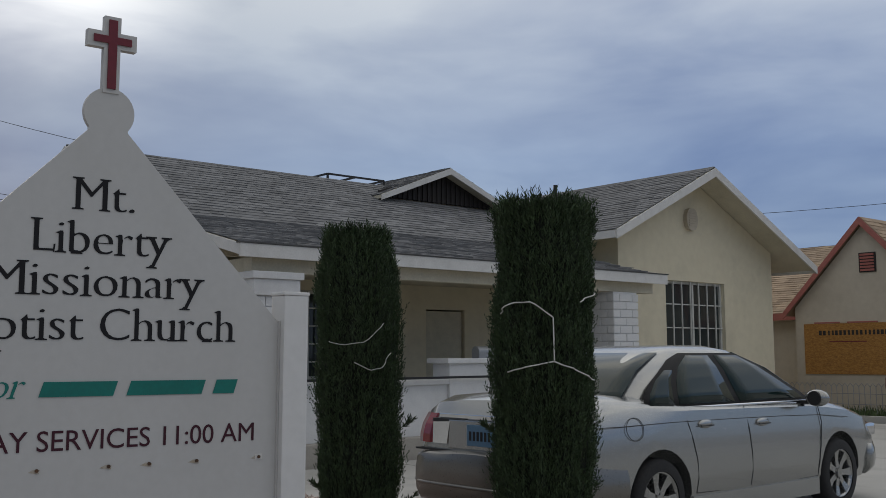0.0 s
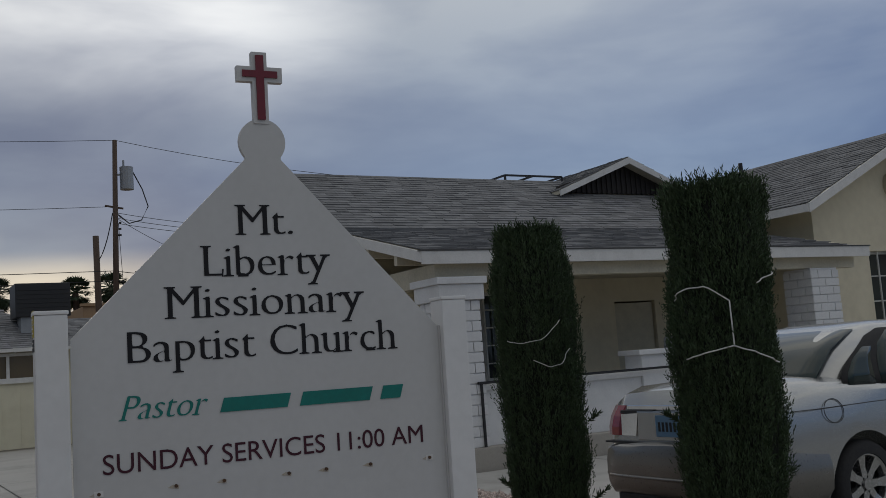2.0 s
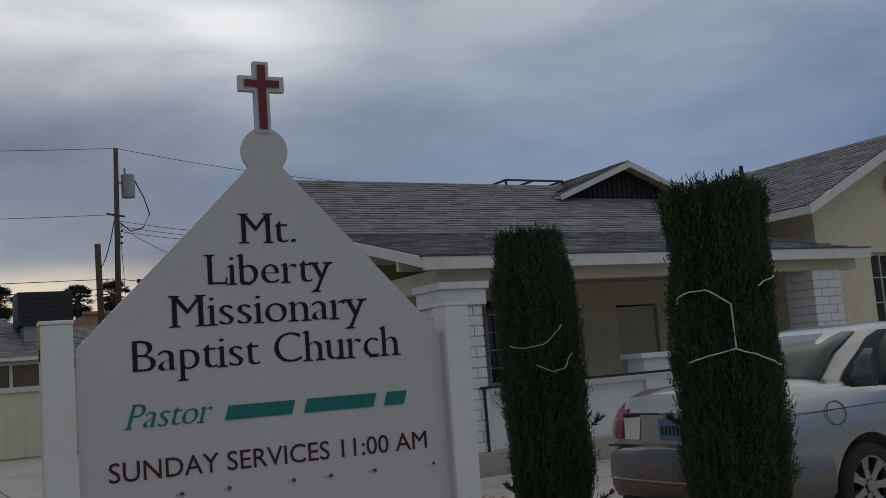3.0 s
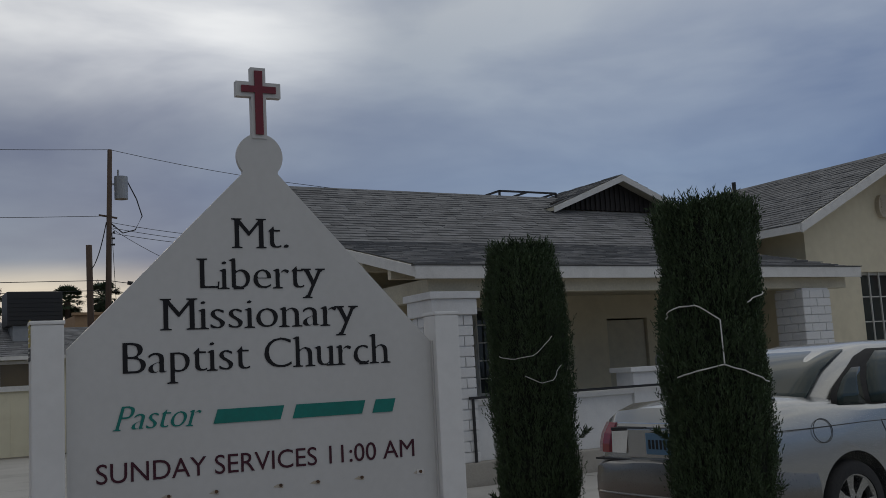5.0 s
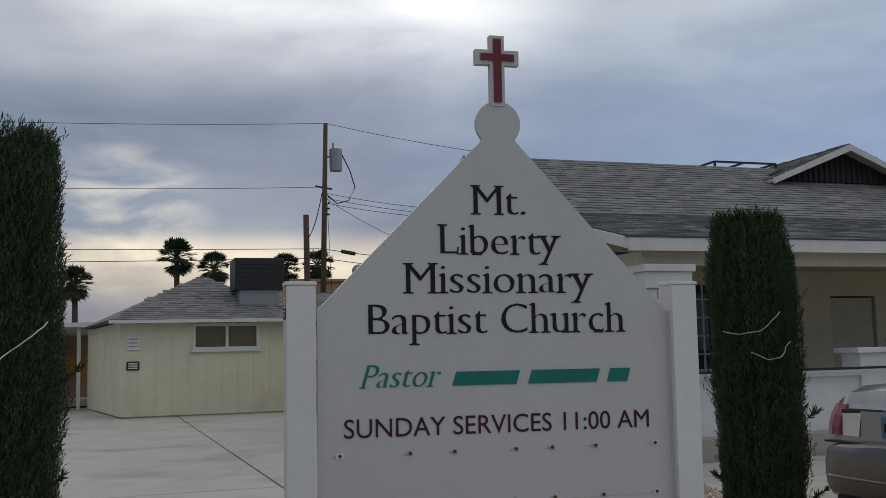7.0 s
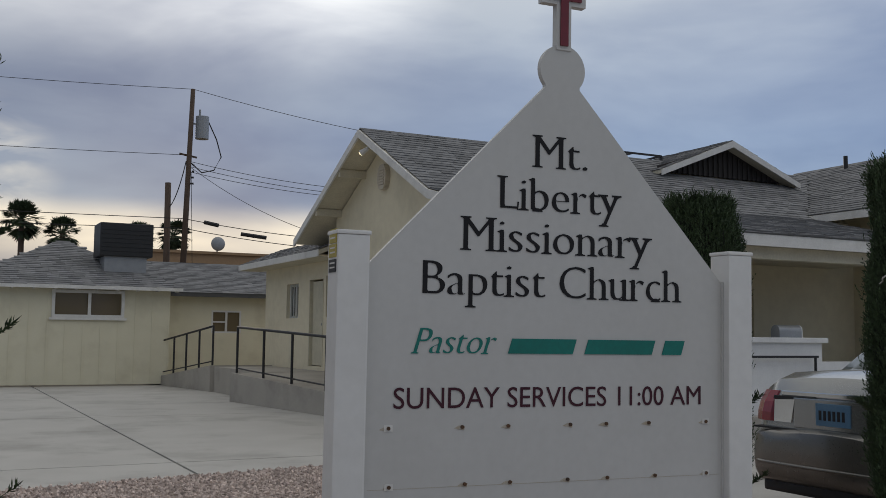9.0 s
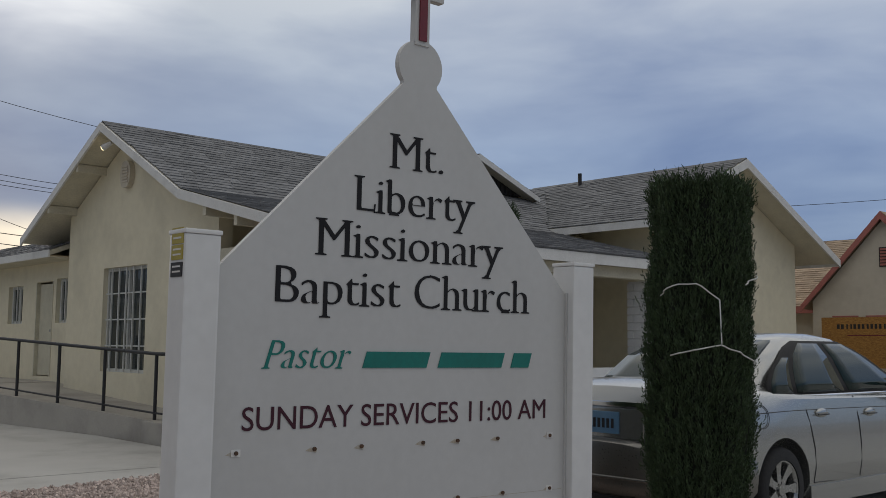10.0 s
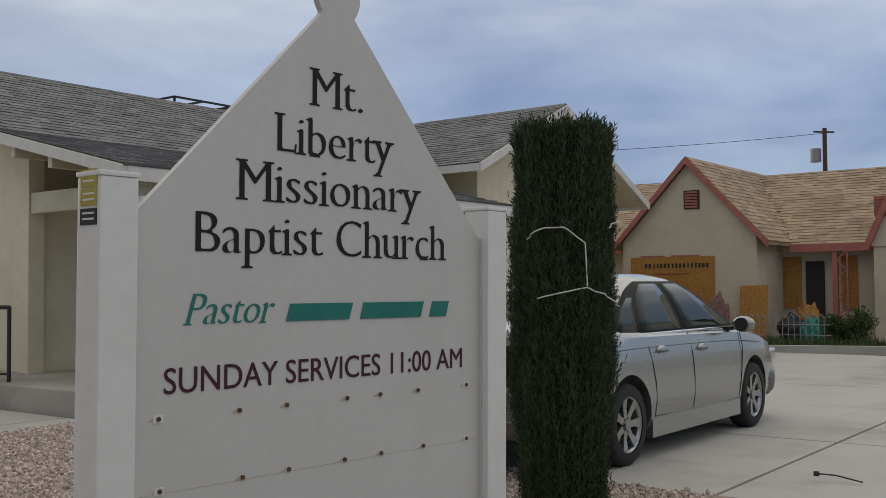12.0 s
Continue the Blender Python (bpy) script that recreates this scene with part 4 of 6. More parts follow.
cr = part("cross", cross(bmesh.new(), 0.026, 2.405, 2.652, 2.575, 0.078, 0.026, -0.004, 0.022), M_SIGN, sign, "white wooden cross")
part("cross_inlay", cross(bmesh.new(), 0.0135, 2.418, 2.640, 2.575, 0.060, 0.0115, -0.010, -0.0045), M_RED, cr, "dark red inlay")
for s in (-1, 1):
    px = -0.666 if s < 0 else 0.671
    po = part("post", boxed(px - 0.047, px + 0.047, -0.034, 0.062, 0.16, 1.789, bevel=0.006), M_POST, sign, "white square post")
    part("post_cap", boxed(px - 0.050, px + 0.050, -0.037, 0.065, 1.789, 1.801, bevel=0.004), M_POST, po)
    part("bead", boxed(s * 0.609 + (0.011 if s > 0 else 0) - 0.003, s * 0.609 + (0.011 if s > 0 else 0) + 0.003, -0.008, 0.0, 0.42, 1.70), M_SIGN, sign)


def glyph(body, shear=0.0):
    """A line of the built-in font as a flat mesh: its vertices and faces."""
    cu = bpy.data.curves.new("glyph", "FONT")
    cu.body, cu.extrude, cu.resolution_u, cu.shear = body, 0.0, 4, shear
    tmp = new("glyph", cu)
    me = bpy.data.meshes.new_from_object(tmp.evaluated_get(bpy.context.evaluated_depsgraph_get()))
    bpy.data.objects.remove(tmp)
    co = np.zeros(len(me.vertices) * 3)
    me.vertices.foreach_get("co", co)
    return me, co.reshape(-1, 3)


CAP = glyph("H")[1][:, 1].max()
EM = 320  # cells to the font's unit


def cells(me, co):
    """The letter's area on a fine grid, and the grid's corner."""
    x0, y0 = co[:, 0].min() - 0.15, co[:, 1].min() - 0.08
    w, h = int((co[:, 0].max() + 0.15 - x0) * EM), int((co[:, 1].max() + 0.08 - y0) * EM)
    g = np.zeros((h, w), bool)
    xs = x0 + (np.arange(w) + 0.5) / EM
    me.calc_loop_triangles()
    for t in me.loop_triangles:
        p = co[list(t.vertices), :2]
        r0, r1 = int((p[:, 1].min() - y0) * EM), int((p[:, 1].max() - y0) * EM) + 1
        c0, c1 = max(0, int((p[:, 0].min() - x0) * EM) - 1), int((p[:, 0].max() - x0) * EM) + 2
        ys_ = y0 + (np.arange(r0, r1) + 0.5)[:, None] / EM
        xx = xs[None, c0:c1]
        d = [(p[(i + 1) % 3, 0] - p[i, 0]) * (ys_ - p[i, 1]) - (p[(i + 1) % 3, 1] - p[i, 1]) * (xx - p[i, 0]) for i in range(3)]
        e = 1e-7
        g[r0:r1, c0:c1] |= ((d[0] >= -e) & (d[1] >= -e) & (d[2] >= -e)) | ((d[0] <= e) & (d[1] <= e) & (d[2] <= e))
    return g, x0, y0


def shifted(g, dx, dy):
    return np.roll(np.roll(g, dx, 1), dy, 0)


def runs(row):
    d = np.diff(np.concatenate(([0], row.astype(np.int8), [0])))
    return list(zip(np.nonzero(d == 1)[0], np.nonzero(d == -1)[0]))


def bookface(ch, g):
    """Thick uprights, thin level strokes and bracketed serifs at the flat ends of the stems."""
    thin = g.copy()
    for k in range(-7, 8):  # a broad pen held at a slant
        thin &= shifted(g, int(round(-0.33 * k)), k)
    keep = thin.copy()
    for k in range(-2, 3):
        keep |= shifted(thin, k, 0)
    stem = 0.115 * EM
    add = np.zeros_like(g)
    ends = []
    for top in (False, True):
        for r in range(1, g.shape[0] - 1):
            for a, b in runs(g[r]):
                out = g[r + 1, a:b] if top else g[r - 1, a:b]
                deep = r - int(0.13 * EM) if top else r + int(0.13 * EM)
                if out.any() or not 0.045 * EM < b - a < 1.35 * stem or not 0 <= deep < g.shape[0]:
                    continue
                if g[deep, max(0, a - int(0.09 * EM)): b + int(0.09 * EM)].any():
                    ends.append((r, (a + b) / 2, top))
    for r, c, top in ends:
        if ch in "tseaoC.,S":
            continue
        small = ch in "ibrnphu"
        s = -1 if top else 1
        for k in range(int(0.075 * EM)):
            wide = 0.115 * EM if k < 0.026 * EM else (0.03 + 0.05 * max(0, 1 - (k / EM - 0.026) / 0.045) ** 2) * EM
            lo, hi = c - wide, c + wide
            if top and small:  # a slanting flag on the left alone
                lo, hi = c - 0.105 * EM * max(0.0, 1 - abs(k / EM - 0.035) / 0.045), c + 0.04 * EM
            add[r + s * k, max(0, int(lo)): int(hi)] = True
    if ch == "L":
        cols = np.nonzero(g.any(0))[0]
        r = np.nonzero(g.any(1))[0][0]
        for k in range(int(0.17 * EM)):
            add[r + k, cols[-1] - int(0.028 * EM) + int(k * 0.06): cols[-1] + int(k * 0.12)] = True
    return keep | add


def sheet_of(g, x0, y0, put, step=2):
    """A flat mesh of the grid's filled cells, with slanting sides where one row's stretch follows on the next."""
    bm = bmesh.new()
    rows_ = [runs(r) for r in g[::step]]
    for i in range(len(rows_) - 1):
        for a, b in rows_[i]:
            over = [q for q in rows_[i + 1] if q[0] < b and q[1] > a]
            back = [q for q in rows_[i] if over and q[0] < over[0][1] and q[1] > over[0][0]]
            c, d = over[0] if len(over) == 1 and len(back) == 1 and abs(over[0][0] - a) < 30 and abs(over[0][1] - b) < 30 else (a, b)
            za, zb = y0 + i * step / EM, y0 + (i + 1) * step / EM
            bm.faces.new([bm.verts.new(put(x0 + x / EM, z)) for x, z in ((a, za), (b, za), (d, zb), (c, zb))])
    bmesh.ops.remove_doubles(bm, verts=bm.verts, dist=1e-5)
    r = bmesh.ops.extrude_face_region(bm, geom=bm.faces[:])
    bmesh.ops.translate(bm, vec=(0, 0.0014, 0), verts=[v for v in r["geom"] if isinstance(v, bmesh.types.BMVert)])
    bmesh.ops.recalc_face_normals(bm, faces=bm.faces)
    return bm


def text(name, body, x0, x1, z, height, material, shear=0.0, serif=True):
    """One line of letters, each a part, stretched to the line's width, its capitals to the given height."""
    whole = glyph(body)[1]
    lo, hi = whole[:, 0].min(), whole[:, 0].max()
    k = (x1 - x0) / (hi - lo)
    for i, ch in enumerate(body):
        if ch == " ":
            continue
        me, co = glyph(ch)
        dx = glyph(body[: i + 1])[1][:, 0].max() - co[:, 0].max()
        g, gx, gy = cells(me, co)
        if serif:
            g = bookface(ch, g)
        put = lambda x, y: (x0 + (x + dx - lo) * k + shear * y / CAP * height, -0.0022, z + y / CAP * height)
        part(name, sheet_of(g, gx, gy, put), material, sign)


text("lettering", "Mt.", -0.081, 0.104, 2.029, 0.100, M_BLACKTXT)
text("lettering", "Liberty", -0.199, 0.220, 1.893, 0.101, M_BLACKTXT)
text("lettering", "Missionary", -0.318, 0.336, 1.763, 0.101, M_BLACKTXT)
text("lettering", "Baptist Church", -0.445, 0.449, 1.628, 0.102, M_BLACKTXT)
text("lettering", "Pastor", -0.471, -0.215, 1.457, 0.076, M_TEAL, shear=0.3)
text("lettering", "SUNDAY SERVICES 11:00 AM", -0.527, 0.535, 1.300, 0.059, M_MAROON, serif=False)
for x0, x1 in ((-0.166, 0.056), (0.098, 0.345), (0.384, 0.458)):
    bm = prism(bmesh.new(), [(x0, 1.459), (x1, 1.459), (x1 + 0.014, 1.504), (x0 + 0.014, 1.504)], "y", -0.003, -0.0005)
    part("lettering_bar", bm, M_TEAL, sign, "teal bar of lettering")
for z, xs in ((1.245, (-0.541, -0.312, -0.162, 0.050, 0.178, 0.335, 0.555)), (1.080, (-0.536, -0.301, -0.154, 0.042, 0.183, 0.359, 0.556))):
    for x in xs:
        b = part("bolt", tube(bmesh.new(), [(x, 0.0, z), (x, -0.006, z)], 0.0055, 8), M_RUST, sign)
        rs = random.Random(int(x * 1000) + int(z * 100))
        ln = rs.uniform(0.012, 0.03)
        part("rust_stain", prism(bmesh.new(), [(x - ln, z - 0.004), (x - ln * 0.3, z - 0.008), (x + 0.007, z - 0.010), (x + 0.010, z + 0.002), (x - ln * 0.4, z + 0.004)], "y", -0.0008, -0.0002), M_RUSTSTAIN, b)
        if abs(x) > 0.5:
            part("washer", boxed(x - 0.013, x + 0.013, -0.002, 0, z - 0.009, z + 0.009), M_TRIM, b)
for z in (1.074,):  # the lower edge of the letter strip
    part("strip_edge", boxed(-0.60, 0.61, -0.0006, 0.0, z - 0.0007, z + 0.0007), M_RUSTSTAIN, sign)
for z0, m, h in ((1.764, M_YELLOW, 0.040), (1.724, M_YELLOW, 0.037), (1.682, M_PLASTIC, 0.036)):
    stk = part("sticker", boxed(-0.7152, -0.7132, -0.022, 0.045, z0, z0 + h), m, sign, "faded sticker on the post side")
    for k in range(2):
        part("lettering_bar", boxed(-0.7158, -0.7153, -0.012, 0.035, z0 + h * (0.3 + 0.35 * k), z0 + h * (0.3 + 0.35 * k) + h * 0.12), M_TRIM if m is not M_TRIM else M_GREYMETAL, stk)

# ==== clipped juniper columns ====
def juniper(loc, r, h, seed, label, lean=0.0, count=9000, round_top=0.10, shrink=0.30):
    """A clipped column: trunk, a solid core with the inner shade in its colour, and thousands of upright sprays."""
    t = thing("juniper", loc, label, "tree", "clipped junipers")
    rng = random.Random(seed)
    part("trunk", tube(bmesh.new(), [(0, 0, -0.05), (0.02, 0.01, h * 0.35), (0.0, 0.02, h * 0.75)], 0.06, 8, 0.02), M_BARK, t, smooth=True)

    def rad(z, a):
        f = z / h
        prof = 0.80 + 0.20 * min(1, f / 0.25) if f < 0.25 else 1.0
        if f > 1 - round_top:
            prof *= 1 - ((f - 1 + round_top) / round_top) ** 2 * shrink
        lump = noise.noise(Vector((math.cos(a) * 1.3, math.sin(a) * 1.3, z * 1.7 + seed))) * 0.15 + noise.noise(Vector((math.cos(a) * 4, math.sin(a) * 4, z * 3 + seed))) * 0.13 + noise.noise(Vector((math.cos(a) * 7, math.sin(a) * 7, z * 0.9 + seed))) * 0.10
        return r * (prof + lump)

    # solid core that blocks light, coloured as the shade between the sprays
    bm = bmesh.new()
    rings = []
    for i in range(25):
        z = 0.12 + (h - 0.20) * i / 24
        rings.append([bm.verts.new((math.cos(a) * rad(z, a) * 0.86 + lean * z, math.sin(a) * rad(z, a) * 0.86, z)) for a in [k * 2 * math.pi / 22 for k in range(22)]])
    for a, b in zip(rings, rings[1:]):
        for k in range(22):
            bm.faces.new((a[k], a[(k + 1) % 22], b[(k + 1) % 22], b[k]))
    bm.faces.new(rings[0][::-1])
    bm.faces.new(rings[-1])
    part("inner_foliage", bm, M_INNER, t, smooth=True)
    verts, faces = [], []
    for i in range(count):
        if i % 9 == 0:
            a, rr = rng.uniform(0, 6.283), math.sqrt(rng.random()) * 0.95
            z = h - 0.10 - rng.random() * 0.07 + 0.12 * noise.noise(Vector((math.cos(a) * rr * 2.5, math.sin(a) * rr * 2.5, seed)))
            R = rad(z, a) * rr
        else:
            z = rng.uniform(0.06, h - 0.03)
            a = rng.uniform(0, 6.283)
            R = rad(z, a) * rng.uniform(0.80, 1.0) + (rng.random() < 0.05) * rng.uniform(0, 0.05)
        base = Vector((math.cos(a) * R + lean * z, math.sin(a) * R, z))
        out = Vector((math.cos(a), math.sin(a), 0))
        up = (Vector((0, 0, 1)) + out * rng.uniform(0.05, 0.55) + Vector((rng.uniform(-.25, .25), rng.uniform(-.25, .25), 0))).normalized()
        ln = rng.uniform(0.032, 0.068) * (1.6 if z > h - 0.16 and rng.random() < 0.4 else 1.0)
        side = up.cross(Vector((rng.uniform(-1, 1), rng.uniform(-1, 1), 0.1))).normalized()
        fw = up.cross(side)
        for j in range(5):  # a spray of small pointed leaves
            f = j / 5
            o = base + up * ln * f
            tip = o + up * ln * rng.uniform(0.35, 0.5) + (side * rng.uniform(-1, 1) + fw * rng.uniform(-1, 1)) * ln * 0.28
            wdt = side * (0.003 + 0.0025 * rng.random()) if j % 2 else fw * (0.003 + 0.0025 * rng.random())
            k = len(verts)
            mid = (o + tip) / 2
            verts += [o, mid + wdt, tip, mid - wdt]
            faces.append((k, k + 1, k + 2, k + 3))
    me = bpy.data.meshes.new("crown")
    me.from_pydata([tuple(p) for p in verts], [], faces)
    me.materials.append(M_LEAF)
    ob = new("crown", me)
    ob.parent = t
    return t, rad


big, big_rad = juniper((3.66, 1.62, 0), 0.325, 2.55, 3, "tall juniper clipped to a square column, tied with white rope", lean=0.02, count=32000, round_top=0.06)
small, small_rad = juniper((3.43, 3.33, 0), 0.315, 2.50, 5, "dark green juniper clipped to a narrow column, loosely tied with rope", lean=-0.02, count=26000, round_top=0.24, shrink=0.36)
third, third_rad = juniper((-1.95, 3.4, 0), 0.42, 2.92, 9, "shaggy dark green juniper column with stray shoots", count=26000)


def tie(parent, rad, az0, az1, zs, r=0.0042, lean=0.0):
    """A rope that follows the outside of a crown."""
    pts = []
    n = 14
    for i in range(n + 1):
        f = i / n
        a = radians(az0 + (az1 - az0) * f)
        k = f * (len(zs) - 1)
        j = min(int(k), len(zs) - 2)
        z = zs[j] + (zs[j + 1] - zs[j]) * (k - j)
        R = rad(z, a) + 0.03
        pts.append((math.cos(a) * R + lean * z, math.sin(a) * R, z))
    part("rope", tube(bmesh.new(), pts, r, 6), M_WIRE, parent, "white tie rope", smooth=True)


tie(big, big_rad, 168, 234, (1.789, 1.856, 1.856, 1.756), 0.0046, 0.02)
tie(big, big_rad, 234, 234.5, (1.756, 1.477), 0.0046, 0.02)
tie(big, big_rad, 234, 182, (1.477, 1.444, 1.410), 0.0046, 0.02)
tie(big, big_rad, 234, 286, (1.477, 1.354), 0.0046, 0.02)
tie(big, big_rad, 264, 292, (1.856, 1.923), 0.0046, 0.02)
tie(small, small_rad, 188, 270, (1.63, 1.60, 1.62, 1.76), 0.003, -0.02)
tie(small, small_rad, 230, 285, (1.47, 1.41, 1.43, 1.54), 0.003, -0.02)
tie(third, third_rad, 250, 320, (1.20, 1.55, 1.75))


def shoots(parent, specs, seed):
    """Stray feathery shoots that stand out of a crown. specs: azimuth, height, length."""
    rng = random.Random(seed)
    for az, z, R, ln in specs:
        a = radians(az)
        o, d = Vector((math.cos(a) * R, math.sin(a) * R, z)), Vector((math.cos(a) * 0.8, math.sin(a) * 0.8, 0.55)).normalized()
        bm = tube(bmesh.new(), [o, o + d * ln], 0.004, 5, 0.002)
        for k in range(60):
            p = o + d * ln * rng.uniform(0.15, 1.0)
            q = (d + Vector((rng.uniform(-1, 1), rng.uniform(-1, 1), rng.uniform(-0.6, 1)))).normalized() * rng.uniform(0.03, 0.07)
            s = q.cross(Vector((0.3, 0.5, 0.8))).normalized() * 0.006
            bm.faces.new([bm.verts.new(v) for v in (p, p + q * 0.5 + s, p + q, p + q * 0.5 - s)])
        part("shoot", bm, M_LEAF, parent)


shoots(third, [(-20, 0.45, 0.36, 0.34), (-35, 0.75, 0.38, 0.2), (-15, 1.9, 0.38, 0.22), (-50, 2.3, 0.38, 0.2), (-25, 1.35, 0.40, 0.24), (-60, 0.95, 0.38, 0.26)], 4)
shoots(big, [(-15, 0.55, 0.30, 0.20), (150, 1.0, 0.30, 0.12)], 6)
shoots(small, [(-30, 0.35, 0.30, 0.16), (-25, 0.95, 0.31, 0.12), (170, 0.5, 0.30, 0.12)], 7)

# ==== car ====
car = thing("car", (4.38, 2.05, 0), "parked silver four-door sedan with tinted windows", "car", m=Matrix.Translation((4.38, 2.05, 0)) @ Matrix.Scale(1.065, 4))
CW = 0.875


def section(x, half, zb, zs, zd):
    h = [(0, zb), (half * 0.92, zb), (half * 0.985, zb + min(0.10, (zs - zb) * 0.2)), (half, zb + min(0.26, (zs - zb) * 0.5)), (half * 0.995, zb + (zs - zb) * 0.75), (half * 0.965, zs), (half * 0.90, zs + (zd - zs) * 0.55), (half * 0.76, zd), (half * 0.4, zd + 0.022), (0, zd + 0.03)]
    left = [(x, CW - y, z) for y, z in h]
    right = [(x, CW + y, z) for y, z in reversed(h[1:-1])]
    return left + right


def loft(secs):
    bm = bmesh.new()
    rings = [[bm.verts.new(p) for p in s] for s in secs]
    n = len(rings[0])
    for a, b in zip(rings, rings[1:]):
        for k in range(n):
            bm.faces.new((a[k], a[(k + 1) % n], b[(k + 1) % n], b[k]))
    bm.faces.new(rings[0])
    bm.faces.new(rings[-1][::-1])
    bmesh.ops.recalc_face_normals(bm, faces=bm.faces)
    return bm


STATIONS = ((0.0, 0.2, 0.55, 0.70, 0.72), (0.005, 0.60, 0.45, 0.72, 0.80), (0.02, 0.71, 0.40, 0.75, 0.86), (0.06, 0.78, 0.32, 0.80, 0.96), (0.12, 0.815, 0.28, 0.90, 1.05), (0.30, 0.845, 0.26, 0.96, 1.10), (0.62, 0.862, 0.25, 0.985, 1.11), (0.95, 0.872, 0.245, 0.99, 1.10), (1.6, 0.875, 0.23, 0.98, 1.06), (2.6, 0.875, 0.23, 0.965, 1.03), (3.3, 0.872, 0.23, 0.95, 1.03), (3.6, 0.868, 0.235, 0.93, 1.01), (3.95, 0.86, 0.24, 0.89, 0.96), (4.3, 0.83, 0.25, 0.81, 0.88), (4.55, 0.77, 0.27, 0.72, 0.79), (4.70, 0.69, 0.30, 0.63, 0.70), (4.80, 0.55, 0.36, 0.54, 0.60))
AXLES, WR = (1.06, 3.76), 0.318


def cut(bm, cutters):
    """The mesh of bm with the cutters' volumes taken away."""
    me = bpy.data.meshes.new("cut_base")
    bm.to_mesh(me)
    bm.free()
    ob = new("cut_base", me)
    tools = []
    for c in cutters:
        cm = bpy.data.meshes.new("cutter")
        c.to_mesh(cm)
        c.free()
        t = new("cutter", cm)
        tools.append(t)
        md = ob.modifiers.new("cut", "BOOLEAN")
        md.object, md.operation, md.solver = t, "DIFFERENCE", "EXACT"
    got = bpy.data.meshes.new_from_object(ob.evaluated_get(bpy.context.evaluated_depsgraph_get()))
    for o in (ob, *tools):
        bpy.data.objects.remove(o)
    out = bmesh.new()
    out.from_mesh(got)
    return out


arches = []
for ax in AXLES:
    for ya, yb in ((-0.2, 0.30), (1.45, 1.95)):
        arches.append(tube(bmesh.new(), [(ax, ya, 0.33), (ax, yb, 0.33)], 0.375, 32))
body_bm = cut(loft([section(*s) for s in STATIONS]), arches)
body = part("body", body_bm, M_CARPAINT, car, "silver metallic body", smooth=False)
for f in body.data.polygons:
    f.use_smooth = True
body.data.set_sharp_from_angle(angle=radians(38))
part("underbody", boxed(0.35, 4.5, 0.32, 1.43, 0.20, 0.40), M_PLASTIC, car)

LEV = ((1.00, 0.64, 3.58, 0.800), (1.30, 1.04, 3.00, 0.690), (1.455, 1.46, 2.56, 0.585), (1.50, 1.75, 2.33, 0.43))


def cabin(z):
    for (za, *a), (zb, *b) in zip(LEV, LEV[1:]):
        if z <= zb:
            f = (z - za) / (zb - za)
            return [p + (q - p) * f for p, q in zip(a, b)]
    return list(LEV[-1][1:])


rings = []
for z in (0.98, 1.08, 1.18, 1.28, 1.36, 1.42, 1.455, 1.485, 1.50):
    xr, xf, hw = cabin(max(z, 1.0))
    cx, hl = (xr + xf) / 2, (xf - xr) / 2
    ring = []
    for k in range(32):
        a = 2 * math.pi * (k + 0.5) / 32
        c, s = math.cos(a), math.sin(a)
        e = 0.42
        ring.append((cx + hl * math.copysign(abs(c) ** e, c), CW + hw * math.copysign(abs(s) ** e, s), z))
    rings.append(ring)
cab = part("cabin", loft(rings), M_CARPAINT, car, smooth=True)
cab.data.set_sharp_from_angle(angle=radians(50))


def side_glass(name, m, rows, off, parent, mirror=False, label=""):
    """A pane on the cabin's side. rows: height, x from, x to."""
    bm = bmesh.new()
    grid = []
    for z, xa, xb in rows:
        y = CW - cabin(z)[2] - off
        grid.append([bm.verts.new((xa + (xb - xa) * k / 4, (2 * CW - y) if mirror else y, z)) for k in range(5)])
    for a, b in zip(grid, grid[1:]):
        for k in range(4):
            bm.faces.new((a[k], a[k + 1], b[k + 1], b[k]))
    r = bmesh.ops.extrude_face_region(bm, geom=bm.faces[:])
    bmesh.ops.translate(bm, vec=(0, (-1 if mirror else 1) * 0.012, 0), verts=[v for v in r["geom"] if isinstance(v, bmesh.types.BMVert)])
    bmesh.ops.recalc_face_normals(bm, faces=bm.faces)
    return part(name, bm, m, parent, label, smooth=True)


for mir in (False, True):
    side_glass("window_trim", M_TYRE, ((1.005, 0.96, 3.36), (1.10, 1.00, 3.20), (1.20, 1.12, 2.98), (1.30, 1.30, 2.78), (1.38, 1.46, 2.60), (1.435, 1.66, 2.42)), 0.006, car, mir)
    side_glass("window", M_CARGLASS, ((1.03, 2.24, 3.24), (1.12, 2.21, 3.08), (1.22, 2.18, 2.88), (1.32, 2.15, 2.68), (1.415, 2.13, 2.46)), 0.012, car, mir, "dark green tinted door glass")
    side_glass("window", M_CARGLASS, ((1.03, 1.40, 2.16), (1.12, 1.42, 2.13), (1.22, 1.46, 2.10), (1.32, 1.54, 2.07), (1.415, 1.73, 2.04)), 0.012, car, mir, "dark green tinted door glass")
    side_glass("window", M_CARGLASS, ((1.03, 1.02, 1.33), (1.12, 1.07, 1.35), (1.22, 1.19, 1.38), (1.30, 1.34, 1.44)), 0.012, car, mir)
    side_glass("sill_trim", M_CHROME, ((0.992, 0.94, 3.38), (1.012, 0.95, 3.36)), 0.010, car, mir)


